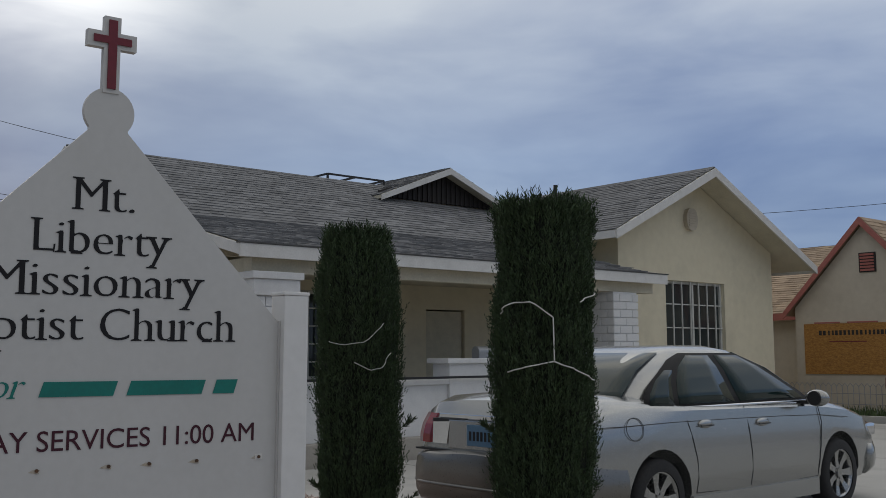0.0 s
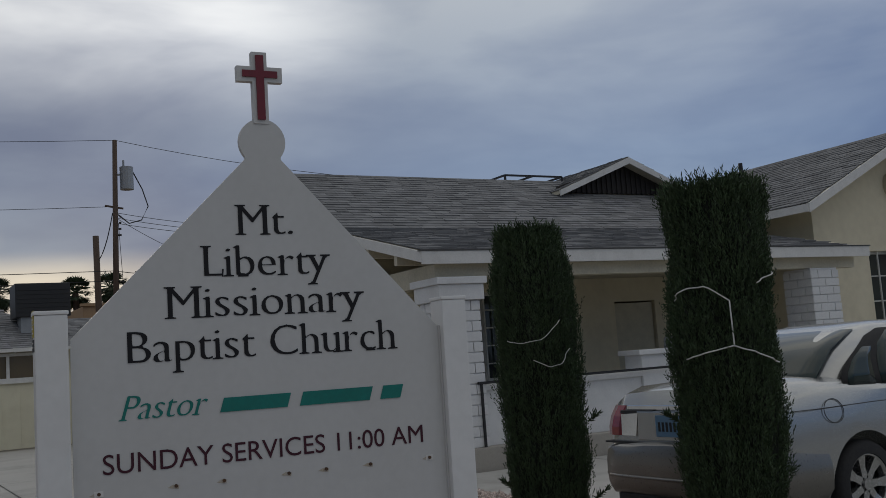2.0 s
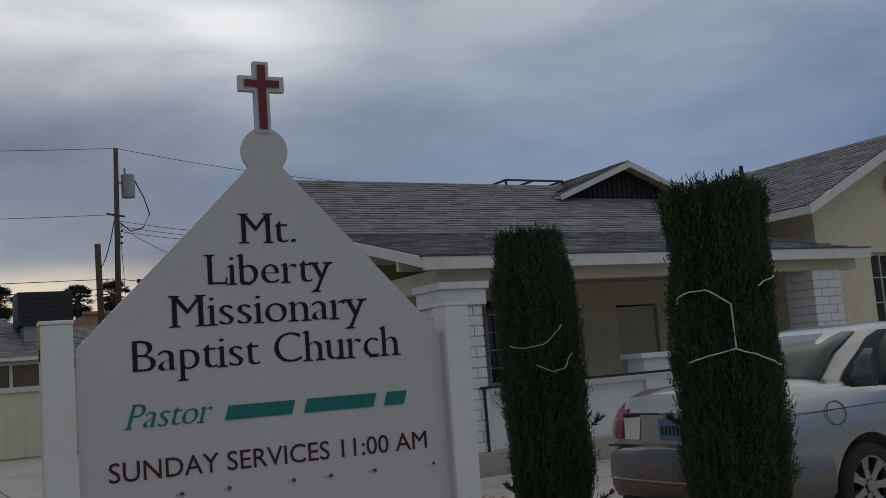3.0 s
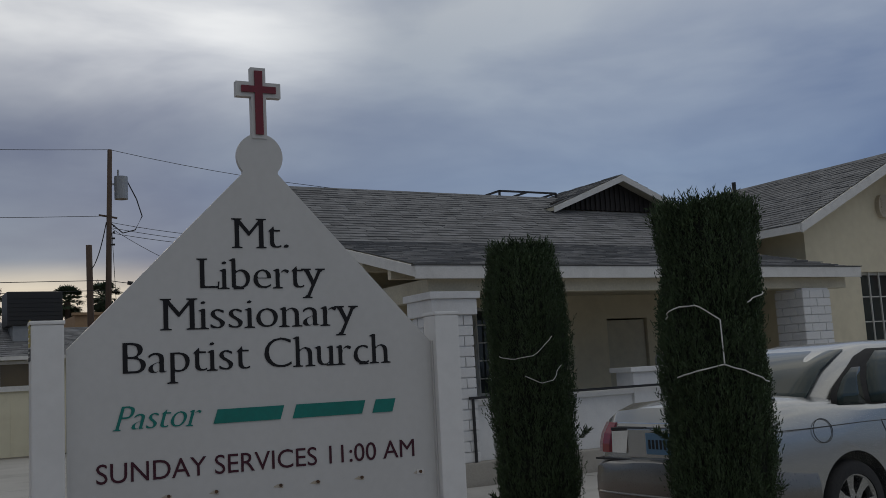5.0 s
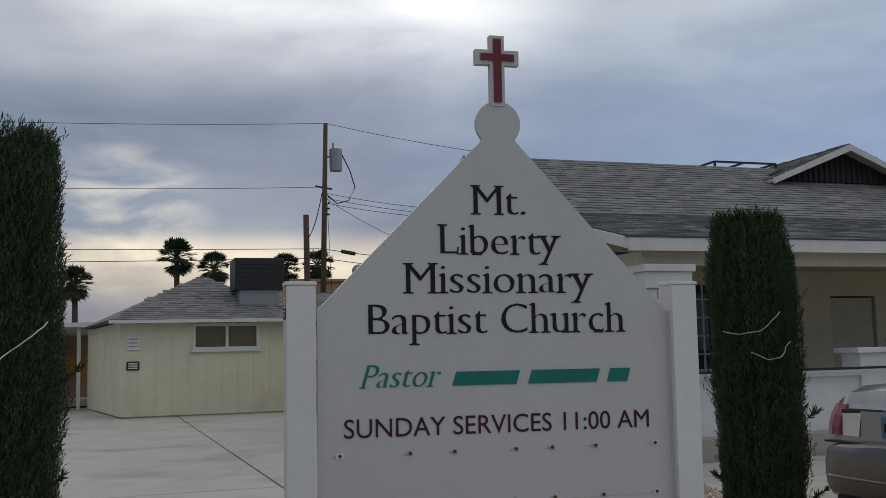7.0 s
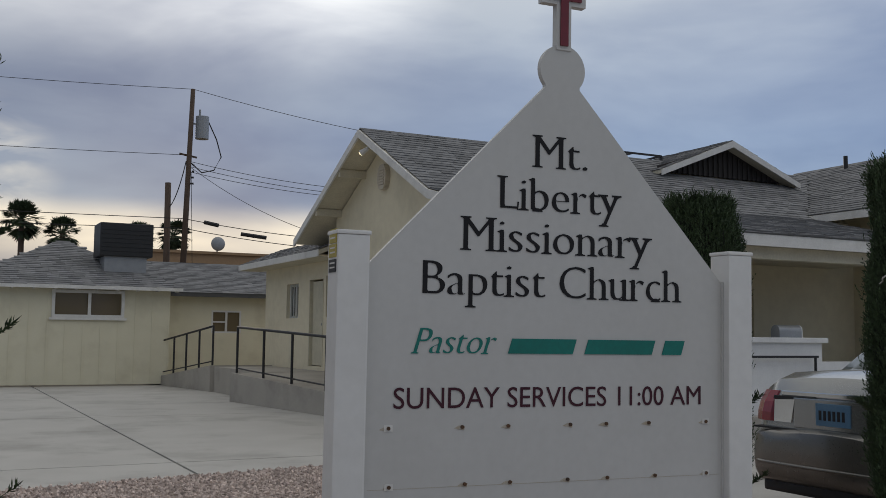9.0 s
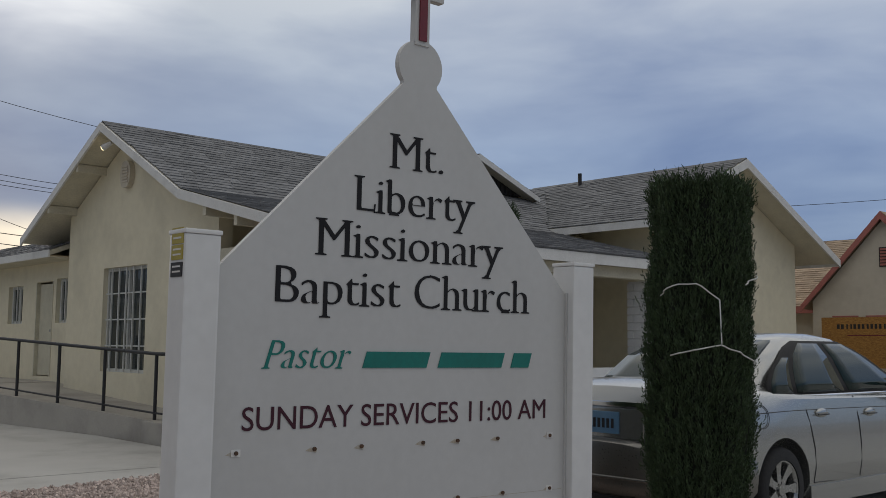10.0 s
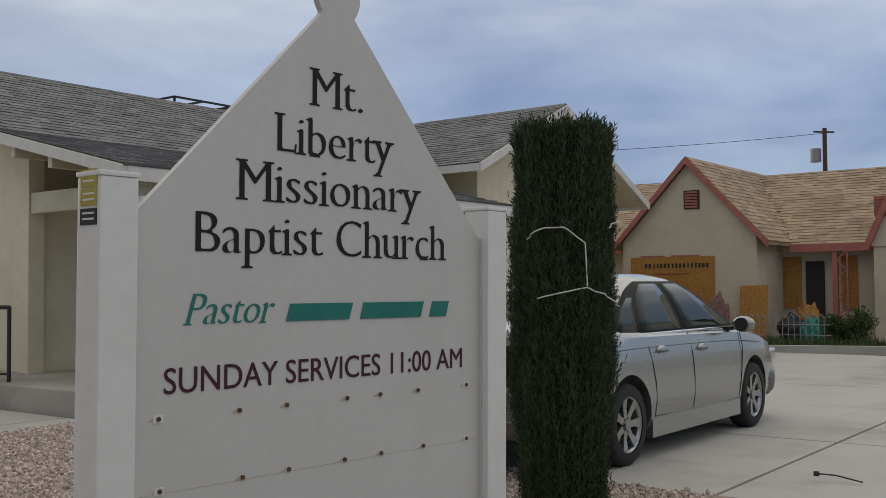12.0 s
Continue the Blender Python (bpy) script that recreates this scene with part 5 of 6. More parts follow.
def end_glass(name, rear):
    bm = bmesh.new()
    grid = []
    for z in (1.06, 1.14, 1.22, 1.30, 1.38, 1.44):
        xr, xf, hw = cabin(z)
        x = xr - 0.012 if rear else xf + 0.012
        grid.append([bm.verts.new((x + (0.06 * (abs(k - 4) / 4) ** 2 if rear else -0.06 * (abs(k - 4) / 4) ** 2), CW + hw * 0.88 * (k - 4) / 4, z)) for k in range(9)])
    for a, b in zip(grid, grid[1:]):
        for k in range(8):
            bm.faces.new((a[k], a[k + 1], b[k + 1], b[k]))
    r = bmesh.ops.extrude_face_region(bm, geom=bm.faces[:])
    bmesh.ops.translate(bm, vec=(0.02 if rear else -0.02, 0, 0), verts=[v for v in r["geom"] if isinstance(v, bmesh.types.BMVert)])
    bmesh.ops.recalc_face_normals(bm, faces=bm.faces)
    part(name, bm, M_CARGLASS, car, "tinted glass", smooth=True)


end_glass("rear_window", True)
end_glass("windshield", False)


def ys(z):
    """How far in from its widest the near flank lies at height z."""
    pts = ((0.25, 0.07), (0.34, 0.013), (0.5, 0.0), (0.80, 0.004), (0.965, 0.03))
    for (za, ya), (zb, yb) in zip(pts, pts[1:]):
        if z <= zb:
            return ya + (yb - ya) * (z - za) / (zb - za)
    return 0.03 + (z - 0.965) * 0.7


def seam(pts, r=0.004, m=M_PLASTIC, name="door_seam"):
    part(name, tube(bmesh.new(), [(x, ys(z) - 0.001, z) for x, z in pts], r, 5), m, car)


seam([(2.24, 0.99), (2.25, 0.8), (2.28, 0.6), (2.28, 0.45), (2.26, 0.34)])
seam([(1.40, 0.99), (1.42, 0.88), (1.46, 0.76), (1.51, 0.60), (1.52, 0.45), (1.50, 0.34)])
seam([(1.50, 0.34), (2.0, 0.33), (2.4, 0.325), (2.9, 0.325), (3.34, 0.33)])
seam([(3.40, 0.955), (3.42, 0.8), (3.39, 0.6), (3.36, 0.45), (3.34, 0.33)])
seam([(0.10, 0.90), (0.6, 0.895), (1.2, 0.90), (2.0, 0.895), (2.8, 0.885), (3.4, 0.87), (3.9, 0.83)], 0.003)
part("side_skirt", prism(bmesh.new(), [(1.46, 0.17), (3.36, 0.17), (3.36, 0.315), (1.46, 0.315)], "y", 0.015, 0.10), M_CARPAINT, car)
for x, z in ((1.64, 0.87), (2.46, 0.85)):
    bm = bmesh.new()
    bmesh.ops.create_uvsphere(bm, u_segments=14, v_segments=8, radius=1.0, matrix=Matrix.LocRotScale((x, ys(z) - 0.004, z), None, (0.095, 0.022, 0.036)))
    hd = part("door_handle", bm, M_CARPAINT, car, smooth=True)
    part("handle_recess", tube(bmesh.new(), [(x - 0.085, ys(z) - 0.024, z - 0.012), (x + 0.085, ys(z) - 0.024, z - 0.012)], 0.006, 6), M_PLASTIC, hd)
ring = [(0.90 - 0.08 + 0.10 * math.cos(a), 0.87 + 0.085 * math.sin(a)) for a in [k * math.pi / 12 for k in range(25)]]
seam([(x - 0.06, z) for x, z in ring], 0.003, name="fuel_door")
bm = bmesh.new()
bmesh.ops.create_uvsphere(bm, u_segments=16, v_segments=10, radius=1.0, matrix=Matrix.LocRotScale((3.18, -0.10, 1.03), None, (0.06, 0.115, 0.075)))
mi = part("wing_mirror", bm, M_CARPAINT, car, smooth=True)
part("mirror_glass", tube(bmesh.new(), [(3.16, -0.10, 1.03), (3.117, -0.10, 1.03)], 0.064, 16), M_PLASTIC, mi)
part("mirror_arm", beam(bmesh.new(), (3.20, 0.0, 0.99), (3.20, 0.09, 0.99), 0.07, 0.03), M_PLASTIC, mi)


def wheel(ax, y, face):
    """One wheel; face is the side (-1 or 1) on which its rim shows."""
    prof = [(0.215, 0.085), (0.235, 0.10), (0.285, 0.10), (0.308, 0.085), (WR, 0.05), (WR, -0.05), (0.308, -0.085), (0.285, -0.10), (0.22, -0.10)]
    def lathe(prof, seg=36):
        bm = bmesh.new()
        rr = [[bm.verts.new((ax + r * math.cos(a), y + w, WR + r * math.sin(a))) for r, w in prof] for a in [2 * math.pi * k / seg for k in range(seg)]]
        for i in range(seg):
            p, q = rr[i], rr[(i + 1) % seg]
            for k in range(len(prof) - 1):
                bm.faces.new((p[k], p[k + 1], q[k + 1], q[k]))
        bmesh.ops.recalc_face_normals(bm, faces=bm.faces)
        return bm
    w = part("wheel", lathe(prof), M_TYRE, car, "black tyre on a seven-spoke alloy rim", smooth=True)
    part("rim", lathe([(0.222, face * 0.09), (0.212, face * 0.095), (0.20, face * 0.06), (0.195, face * 0.02)]), M_RIM, w, smooth=True)
    part("brake_disc", lathe([(0.205, -face * 0.015), (0.02, -face * 0.02)]), M_PLASTIC, w)
    for k in range(7):
        a = 2 * math.pi * k / 7
        c, s = math.cos(a), math.sin(a)
        o = Vector((ax, y + face * 0.055, WR))
        d = Vector((c, 0, s))
        bm = bmesh.new()
        t = Vector((-s, 0, c))
        pts = []
        for rr_, hw_ in ((0.04, 0.030), (0.12, 0.026), (0.205, 0.040)):
            pts.append((o + d * rr_ + t * hw_, o + d * rr_ - t * hw_))
        lo = [bm.verts.new(p + Vector((0, -face * 0.03, 0))) for pr in pts for p in pr]
        hi = [bm.verts.new(p + Vector((0, face * (0.03 if i > 3 else 0.015), 0))) for i, p in enumerate([p for pr in pts for p in pr])]
        for g in (0, 2):
            bm.faces.new((hi[g], hi[g + 1], hi[g + 3], hi[g + 2]))
            bm.faces.new((lo[g], lo[g + 2], hi[g + 2], hi[g]))
            bm.faces.new((lo[g + 1], hi[g + 1], hi[g + 3], lo[g + 3]))
        bmesh.ops.recalc_face_normals(bm, faces=bm.faces)
        part("spoke", bm, M_RIM, w)
    part("hub_cap", tube(bmesh.new(), [(ax, y + face * 0.02, WR), (ax, y + face * 0.085, WR)], 0.045, 14), M_RIM, w)


for ax in AXLES:
    wheel(ax, 0.115, -1)
    wheel(ax, 2 * CW - 0.115, 1)
# bumpers
RB = ((-0.085, 0.46, 0.40, 0.57, 0.61), (-0.076, 0.60, 0.345, 0.61, 0.65), (-0.05, 0.735, 0.31, 0.625, 0.668), (0.03, 0.822, 0.275, 0.635, 0.678), (0.20, 0.87, 0.265, 0.63, 0.66), (0.66, 0.887, 0.27, 0.60, 0.62))
rb = part("rear_bumper", cut(loft([section(*s) for s in RB]), [tube(bmesh.new(), [(AXLES[0], -0.2, 0.33), (AXLES[0], 0.3, 0.33)], 0.385, 28), tube(bmesh.new(), [(AXLES[0], 1.45, 0.33), (AXLES[0], 1.95, 0.33)], 0.385, 28)]), M_BUMPER, car, "silver grey moulded rear bumper")
for f in rb.data.polygons:
    f.use_smooth = True
rb.data.set_sharp_from_angle(angle=radians(35))
part("bumper_ridge", tube(bmesh.new(), [(0.20, 0.005, 0.43), (0.03, 0.05, 0.43), (-0.062, 0.20, 0.43), (-0.083, 0.42, 0.43), (-0.085, CW, 0.43), (-0.083, 1.33, 0.43), (-0.062, 1.55, 0.43), (0.03, 1.70, 0.43), (0.20, 1.745, 0.43)], 0.014, 6), M_BUMPER, rb, smooth=True)
part("exhaust_tip", tube(bmesh.new(), [(0.02, 1.45, 0.25), (0.30, 1.45, 0.27)], 0.032, 12), M_PLASTIC, car)
for s in (-1, 1):
    rows = []  # the lens wraps the rear corner and leans forward with the trunk lid
    for z, dx, dw in ((0.735, 0.0, 0.0), (0.80, 0.004, 0.0), (0.88, 0.026, -0.006), (0.965, 0.066, -0.03)):
        rows.append([(x + dx, CW + s * (w + dw), z) for x, w in ((-0.014, 0.60), (0.0, 0.70), (0.045, 0.79), (0.11, 0.832), (0.22, 0.858))])
    bm = bmesh.new()
    vs = [[bm.verts.new(p) for p in r] for r in rows]
    back = [[bm.verts.new((p[0] + 0.06, p[1] - s * 0.05, p[2])) for p in r] for r in rows]
    for grid in (vs, back):
        for a, b in zip(grid, grid[1:]):
            for k in range(4):
                bm.faces.new((a[k], a[k + 1], b[k + 1], b[k]))
    rim = [(r, 0) for r in range(4)] + [(3, k) for k in range(1, 5)] + [(r, 4) for r in (2, 1, 0)] + [(0, k) for k in (3, 2, 1)]
    for (r, k), (r2, k2) in zip(rim, rim[1:] + rim[:1]):
        bm.faces.new((vs[r][k], vs[r2][k2], back[r2][k2], back[r][k]))
    bmesh.ops.recalc_face_normals(bm, faces=bm.faces)
    part("tail_light", bm, M_TAIL, car, "dark red tail light lens", smooth=False)
part("trunk_trim", boxed(0.020, 0.09, 0.36, 1.39, 0.93, 0.97, bevel=0.008), M_CHROME, car, "chrome strip across the trunk lid")
part("plate_recess", boxed(-0.004, 0.05, 0.50, 1.25, 0.70, 0.925, bevel=0.01), M_CARPAINT, car)
pl = part("number_plate", boxed(-0.014, -0.004, 0.72, 1.03, 0.735, 0.895, bevel=0.004), M_PLATEBLUE, car, "blue licence plate with dark bars")
for k in range(6):
    part("plate_bar", boxed(-0.016, -0.0145, 0.765 + k * 0.042, 0.79 + k * 0.042, 0.775, 0.845), M_CABLE, pl)
for s in (-1, 1):
    part("reverse_light", prism(bmesh.new(), [(CW + s * 0.40, 0.735), (CW + s * 0.57, 0.735), (CW + s * 0.56, 0.90), (CW + s * 0.36, 0.91)], "x", -0.006, 0.05), M_CHROME, car, "clear reversing lamp panel")
    part("lamp_surround", prism(bmesh.new(), [(CW + s * 0.20, 0.905), (CW + s * 0.58, 0.905), (CW + s * 0.57, 0.93), (CW + s * 0.20, 0.93)], "x", 0.0, 0.05), M_PLASTIC, car)
part("bumper_gap", boxed(-0.03, 0.06, 0.12, 1.63, 0.678, 0.692), M_PLASTIC, car)
part("valance", boxed(0.02, 0.30, 0.16, 1.59, 0.20, 0.30, bevel=0.03), M_PLASTIC, car)
part("trunk_seam", tube(bmesh.new(), [(0.03, 0.30, 0.70), (0.022, CW, 0.69), (0.03, 1.45, 0.70)], 0.005, 5), M_PLASTIC, car)
fb = part("front_bumper", loft([section(*s) for s in ((4.36, 0.842, 0.26, 0.56, 0.58), (4.60, 0.775, 0.27, 0.56, 0.59), (4.76, 0.67, 0.29, 0.52, 0.56), (4.84, 0.52, 0.34, 0.48, 0.52))]), M_CARPAINT, car, smooth=True)
part("head_light", boxed(4.42, 4.62, 0.10, 0.26, 0.62, 0.74, bevel=0.03), M_CHROME, car)

# ==== small things on and round the church ====
mb = thing("mailbox", (10.05, 8.98, 1.47), "grey dome-topped mailbox on the white pedestal", "mailbox")
dome = [(-0.09, 0.0), (0.09, 0.0)] + [(0.09 * math.cos(a), 0.10 + 0.09 * math.sin(a)) for a in [k * math.pi / 10 for k in range(11)]]
part("box", prism(bmesh.new(), dome, "x", -0.24, 0.22), M_GREYMETAL, mb)
part("door", prism(bmesh.new(), [(p[0] * 1.03, p[1] * 1.03 + 0.001) for p in dome], "x", 0.222, 0.24), M_POST, mb, "white hinged mailbox door")
cf = thing("rooftop_cooler", (11.9, 15.5, 5.05), "low roof cooler inside a black angle-iron frame", "cooler")
for x in (11.15, 12.7):
    for y in (15.2, 16.0):
        part("leg", beam(bmesh.new(), (x, y, 4.6), (x, y, 5.50), 0.04, 0.04, up=(1, 0, 0)), M_BLACKMETAL, cf, world=True)
for a, b in (((11.15, 15.2), (12.7, 15.2)), ((11.15, 16.0), (12.7, 16.0)), ((11.15, 15.2), (11.15, 16.0)), ((12.7, 15.2), (12.7, 16.0)), ((11.9, 15.2), (11.9, 16.0))):
    part("rail", beam(bmesh.new(), (*a, 5.50), (*b, 5.50), 0.04, 0.04), M_BLACKMETAL, cf, world=True)
part("cabinet", boxed(11.5, 12.6, 15.3, 15.95, 4.7, 5.40, bevel=0.02), M_GREYMETAL, cf, world=True)
vp = thing("vent_pipe", (17.15, 14.0, 5.3), "dark metal vent pipe on the wing roof", "pipe")
part("pipe", tube(bmesh.new(), [(17.15, 14.0, 5.2), (17.15, 14.0, 5.72)], 0.05, 10), M_BLACKMETAL, vp, world=True)
part("collar", tube(bmesh.new(), [(17.15, 14.0, 5.2), (17.15, 14.0, 5.38)], 0.09, 12, 0.055), M_GREYMETAL, vp, world=True)
fl = thing("floodlight", (5.62, 15.0, 5.02), "lit white floodlight under the gable peak", "lamp")
part("bracket", beam(bmesh.new(), (5.62, 14.95, 5.03), (5.50, 15.0, 4.97), 0.03, 0.03), M_POST, fl, world=True)
part("housing", tube(bmesh.new(), [(5.52, 14.97, 4.98), (5.44, 15.14, 4.90)], 0.035, 12, 0.06), M_POST, fl, world=True)
LAMP = bpy.data.materials.new("lit_lamp_lens")
LAMP.use_nodes = True
LAMP.node_tree.nodes["Principled BSDF"].inputs["Emission Color"].default_value = (1.0, 0.80, 0.45, 1)
LAMP.node_tree.nodes["Principled BSDF"].inputs["Emission Strength"].default_value = 2.5
part("lens", tube(bmesh.new(), [(5.441, 15.138, 4.901), (5.436, 15.15, 4.896)], 0.052, 12), LAMP, fl, "glowing warm lens", world=True)
for y in (17.3, 16.0):
    wpart("outrigger", boxed(5.345, 5.9, y, y + 0.09, roof_z(y) - 0.28, roof_z(y) - 0.13), M_SOFFIT)
for x0, z, h, m in ((-0.62, 1.85, 0.40, M_TRIM), (-0.62, 1.30, 0.24, M_BLACKMETAL)):
    sg = thing("wall_notice", (x0, 25.99, z), "small notice board screwed to the siding", "sign")
    part("board", boxed(x0, x0 + 0.34, 25.965, 25.985, z, z + h), m, sg, world=True)
    for k in range(3):
        part("lettering_bar", boxed(x0 + 0.05, x0 + 0.29, 25.960, 25.964, z + h * (0.25 + 0.25 * k) - 0.015, z + h * (0.25 + 0.25 * k) + 0.015), M_TRIM if m is M_BLACKMETAL else M_GREYMETAL, sg, world=True)

# ==== utility poles, wires, palms, distance ====
up1 = thing("utility_pole", (10.87, 55, 0), "tall brown wooden utility pole with a grey transformer", "pole")
part("pole", tube(bmesh.new(), [(10.87, 55, -0.05), (11.26, 55, 15.4)], 0.20, 12, 0.13), M_POLE, up1, world=True, smooth=True)
part("transformer", tube(bmesh.new(), [(11.85, 55, 12.55), (11.85, 55, 13.85)], 0.38, 16), M_GREYMETAL, up1, "grey can transformer", world=True)
part("bushing", tube(bmesh.new(), [(11.7, 55, 13.85), (11.7, 55, 14.25)], 0.06, 8), M_GREYMETAL, up1, world=True)
part("bracket", beam(bmesh.new(), (11.2, 55, 13.4), (11.6, 55, 13.4), 0.08, 0.1), M_GREYMETAL, up1, world=True)
part("crossarm", beam(bmesh.new(), (10.6, 55, 11.6), (11.6, 55, 11.45), 0.08, 0.1), M_POLE, up1, world=True)
for k in range(4):
    part("insulator", tube(bmesh.new(), [(11.2 + 0.05 * k, 54.8, 9.9 + 0.35 * k), (11.4, 54.75, 9.9 + 0.35 * k)], 0.06, 8), M_BLACKMETAL, up1, world=True)
up2 = thing("utility_pole", (10.2, 55.5, 0), "short brown wooden stub pole", "pole")
part("pole", tube(bmesh.new(), [(10.22, 55.5, -0.05), (10.13, 55.5, 9.95)], 0.20, 12, 0.17), M_POLE, up2, world=True, smooth=True)


def wire(a, b, sag, r=0.016):
    a, b = Vector(a), Vector(b)
    pts = [a.lerp(b, k / 16) - Vector((0, 0, sag * 4 * (k / 16) * (1 - k / 16))) for k in range(17)]
    bm = tube(bmesh.new(), pts, r, 5)
    solo("overhead_wire", bm, M_CABLE, "thin black overhead utility wire", "cable", group="overhead wires")


wire((11.26, 55, 15.4), (-45, 52, 14.9), 1.0)
wire((11.26, 55, 15.4), (40, 40, 10.9), 1.2)
wire((10.9, 55, 11.55), (-45, 52, 11.5), 0.8)
for z, z2 in ((7.9, 8.3), (7.35, 7.3)):
    wire((10.95, 55, z), (-45, 53, z2 - 0.5), 0.3, 0.022)
    wire((10.95, 55, z), (22, 48, z - 1.4), 0.3, 0.022)
for z, dz in ((11.2, 0.0), (10.9, 0.3), (10.6, 0.45)):
    wire((11.2, 55, z), (22, 48, 9.3 - dz), 0.35)
wire((11.2, 55, 10.9), (19, 50, 6.6), 0.6)
wire((10.15, 55.4, 8.5), (11.0, 55, 11.2), 0.5, 0.03)
wire((11.3, 55, 10.6), (11.55, 55, 4.5), 0.0)
bm = tube(bmesh.new(), [(12.2, 55, 13.6), (12.7, 55, 12.6), (13.0, 55, 11.6), (12.6, 55, 10.8), (11.9, 55, 10.6), (11.3, 55, 11.1)], 0.035, 6)
solo("service_cable", bm, M_CABLE, "looped black cable below the transformer", "cable")
for x, z, w in ((11.9, 7.55, 0.7), (14.0, 7.0, 1.4)):
    solo("splice_box", tube(bmesh.new(), [(x, 54.0, z + 0.1), (x + w, 53.6, z - 0.08)], 0.12, 8), M_BLACKMETAL, "black cable splice case on the wire", "splice case")


def palm(loc, h, r, seed):
    """A fan palm: tapered trunk, a hanging skirt and a head of many fan leaves."""
    p = thing("palm_tree", loc, "tall fan palm silhouetted against the evening glow", "tree", "palms")
    rng = random.Random(seed)
    part("trunk", tube(bmesh.new(), [(0, 0, -0.1), (0.1, 0, h * 0.5), (0.05, 0, h)], 0.34, 10, 0.24), M_POLE, p, smooth=True)
    bm = bmesh.new()
    for i in range(70):
        a, el = rng.uniform(0, 6.283), rng.uniform(-1.1, 1.35)
        d = Vector((math.cos(a) * math.cos(el), math.sin(a) * math.cos(el), math.sin(el)))
        stem = d * r * 0.55
        o = Vector((0.05, 0, h))
        tube(bm, [o, o + stem], 0.03, 4)
        side = d.cross(Vector((0, 0, 1))).normalized()
        upv = side.cross(d)
        for k in range(11):
            b = radians(-75 + 15 * k)
            q = (d * math.cos(b) + side * math.sin(b) + upv * rng.uniform(-0.2, 0.1)) * r * rng.uniform(0.38, 0.5) - Vector((0, 0, 0.06 * r))
            s = q.cross(upv).normalized() * 0.05 * r
            c = o + stem
            bm.faces.new([bm.verts.new(v) for v in (c, c + q * 0.6 + s, c + q, c + q * 0.6 - s)])
    part("crown", bm, M_PALM, p)


def bush(name, loc, rx, rz, seed, n, leaf, label, m=M_PALM):
    t = thing(name, loc, label, "tree")
    rng = random.Random(seed)
    bm = bmesh.new()
    for k in range(5):
        tube(bm, [(0, 0, -0.05), (rng.uniform(-1, 1) * rx * 0.6, rng.uniform(-1, 1) * rx * 0.6, rz * rng.uniform(0.8, 1.5))], 0.05 * rx, 5, 0.015 * rx)
    part("trunk", bm, M_BARK, t)
    verts, faces = [], []
    for i in range(n):
        d = Vector((rng.gauss(0, 1), rng.gauss(0, 1), rng.gauss(0, 1))).normalized() * rng.random() ** 0.4
        lump = 0.75 + 0.5 * noise.noise(d * 2.2 + Vector((seed, 0, 0)))
        c = Vector((d.x * rx * lump, d.y * rx * lump, rz + d.z * rz * lump))
        e = Euler((rng.uniform(0, 6), rng.uniform(0, 6), rng.uniform(0, 6))).to_matrix()
        k = len(verts)
        verts += [tuple(c + e @ Vector(v) * leaf) for v in ((-1, 0, 0), (0, 0.45, 0.1), (1, 0, 0), (0, -0.45, 0.1))]
        faces.append((k, k + 1, k + 2, k + 3))
    me = bpy.data.meshes.new("crown")
    me.from_pydata(verts, [], faces)
    me.materials.append(m)
    c = new("crown", me)
    c.parent = t
    return t


palm((5.4, 95, 0), 11.4, 2.1, 1)
palm((8.9, 95, 0), 10.3, 1.9, 2)
palm((15.7, 95, 0), 10.3, 1.8, 3)
palm((18.9, 95, 0), 10.7, 1.9, 4)
palm((-3.6, 95, 0), 8.9, 1.9, 5)
bush("far_tree", (8.0, 93, 0), 2.4, 4.6, 21, 2600, 0.28, "dark green broadleaf tree beyond the outbuilding")
bush("far_tree", (29.5, 92, 0), 2.2, 4.9, 22, 2200, 0.28, "dark green broadleaf tree behind the church")
fb_ = thing("far_building", (22, 78, 0), "flat-roofed tan stucco building beyond the yard", "building")
part("wall", boxed(12.8, 32, 75, 90, 0, 7.5, bevel=0.05), M_TAN, fb_, world=True)
part("parapet", boxed(12.6, 32.2, 74.8, 75.2, 7.5, 7.7), M_TAN, fb_, world=True)
sd = thing("satellite_dish", (18.0, 76, 7.5), "grey satellite dish on the far parapet", "dish")
bm = bmesh.new()
bmesh.ops.create_uvsphere(bm, u_segments=16, v_segments=8, radius=0.55, matrix=Matrix.LocRotScale((18.0, 74.6, 8.3), None, (1, 0.25, 1)))
part("reflector", bm, M_GREYMETAL, sd, world=True, smooth=True)
part("mast", tube(bmesh.new(), [(18.0, 74.9, 7.6), (18.0, 74.7, 8.3)], 0.06, 8), M_GREYMETAL, sd, world=True)
ob_ = thing("side_porch", (-2.0, 34, 0), "orange and dark storage porch past the outbuilding", "porch")
part("wall", boxed(-9.0, -0.4, 44.0, 44.3, 0, 3.3), M_TAN, ob_, world=True)
part("roof", boxed(-9.0, -0.9, 33.0, 44.0, 2.75, 2.9), M_TRIM, ob_, world=True)
part("post", boxed(-2.05, -1.93, 33.2, 33.32, 0, 2.75), M_TRIM, ob_, world=True)
part("panel", boxed(-3.2, -1.7, 43.5, 43.6, 1.0, 1.9), M_OSB, ob_, world=True)
part("step", boxed(-3.0, -1.2, 36.0, 38.0, 0, 0.25), M_CONC2, ob_, world=True)
up3 = thing("utility_pole", (60, 16.5, 0), "dark utility pole with transformer behind the boarded house", "pole")
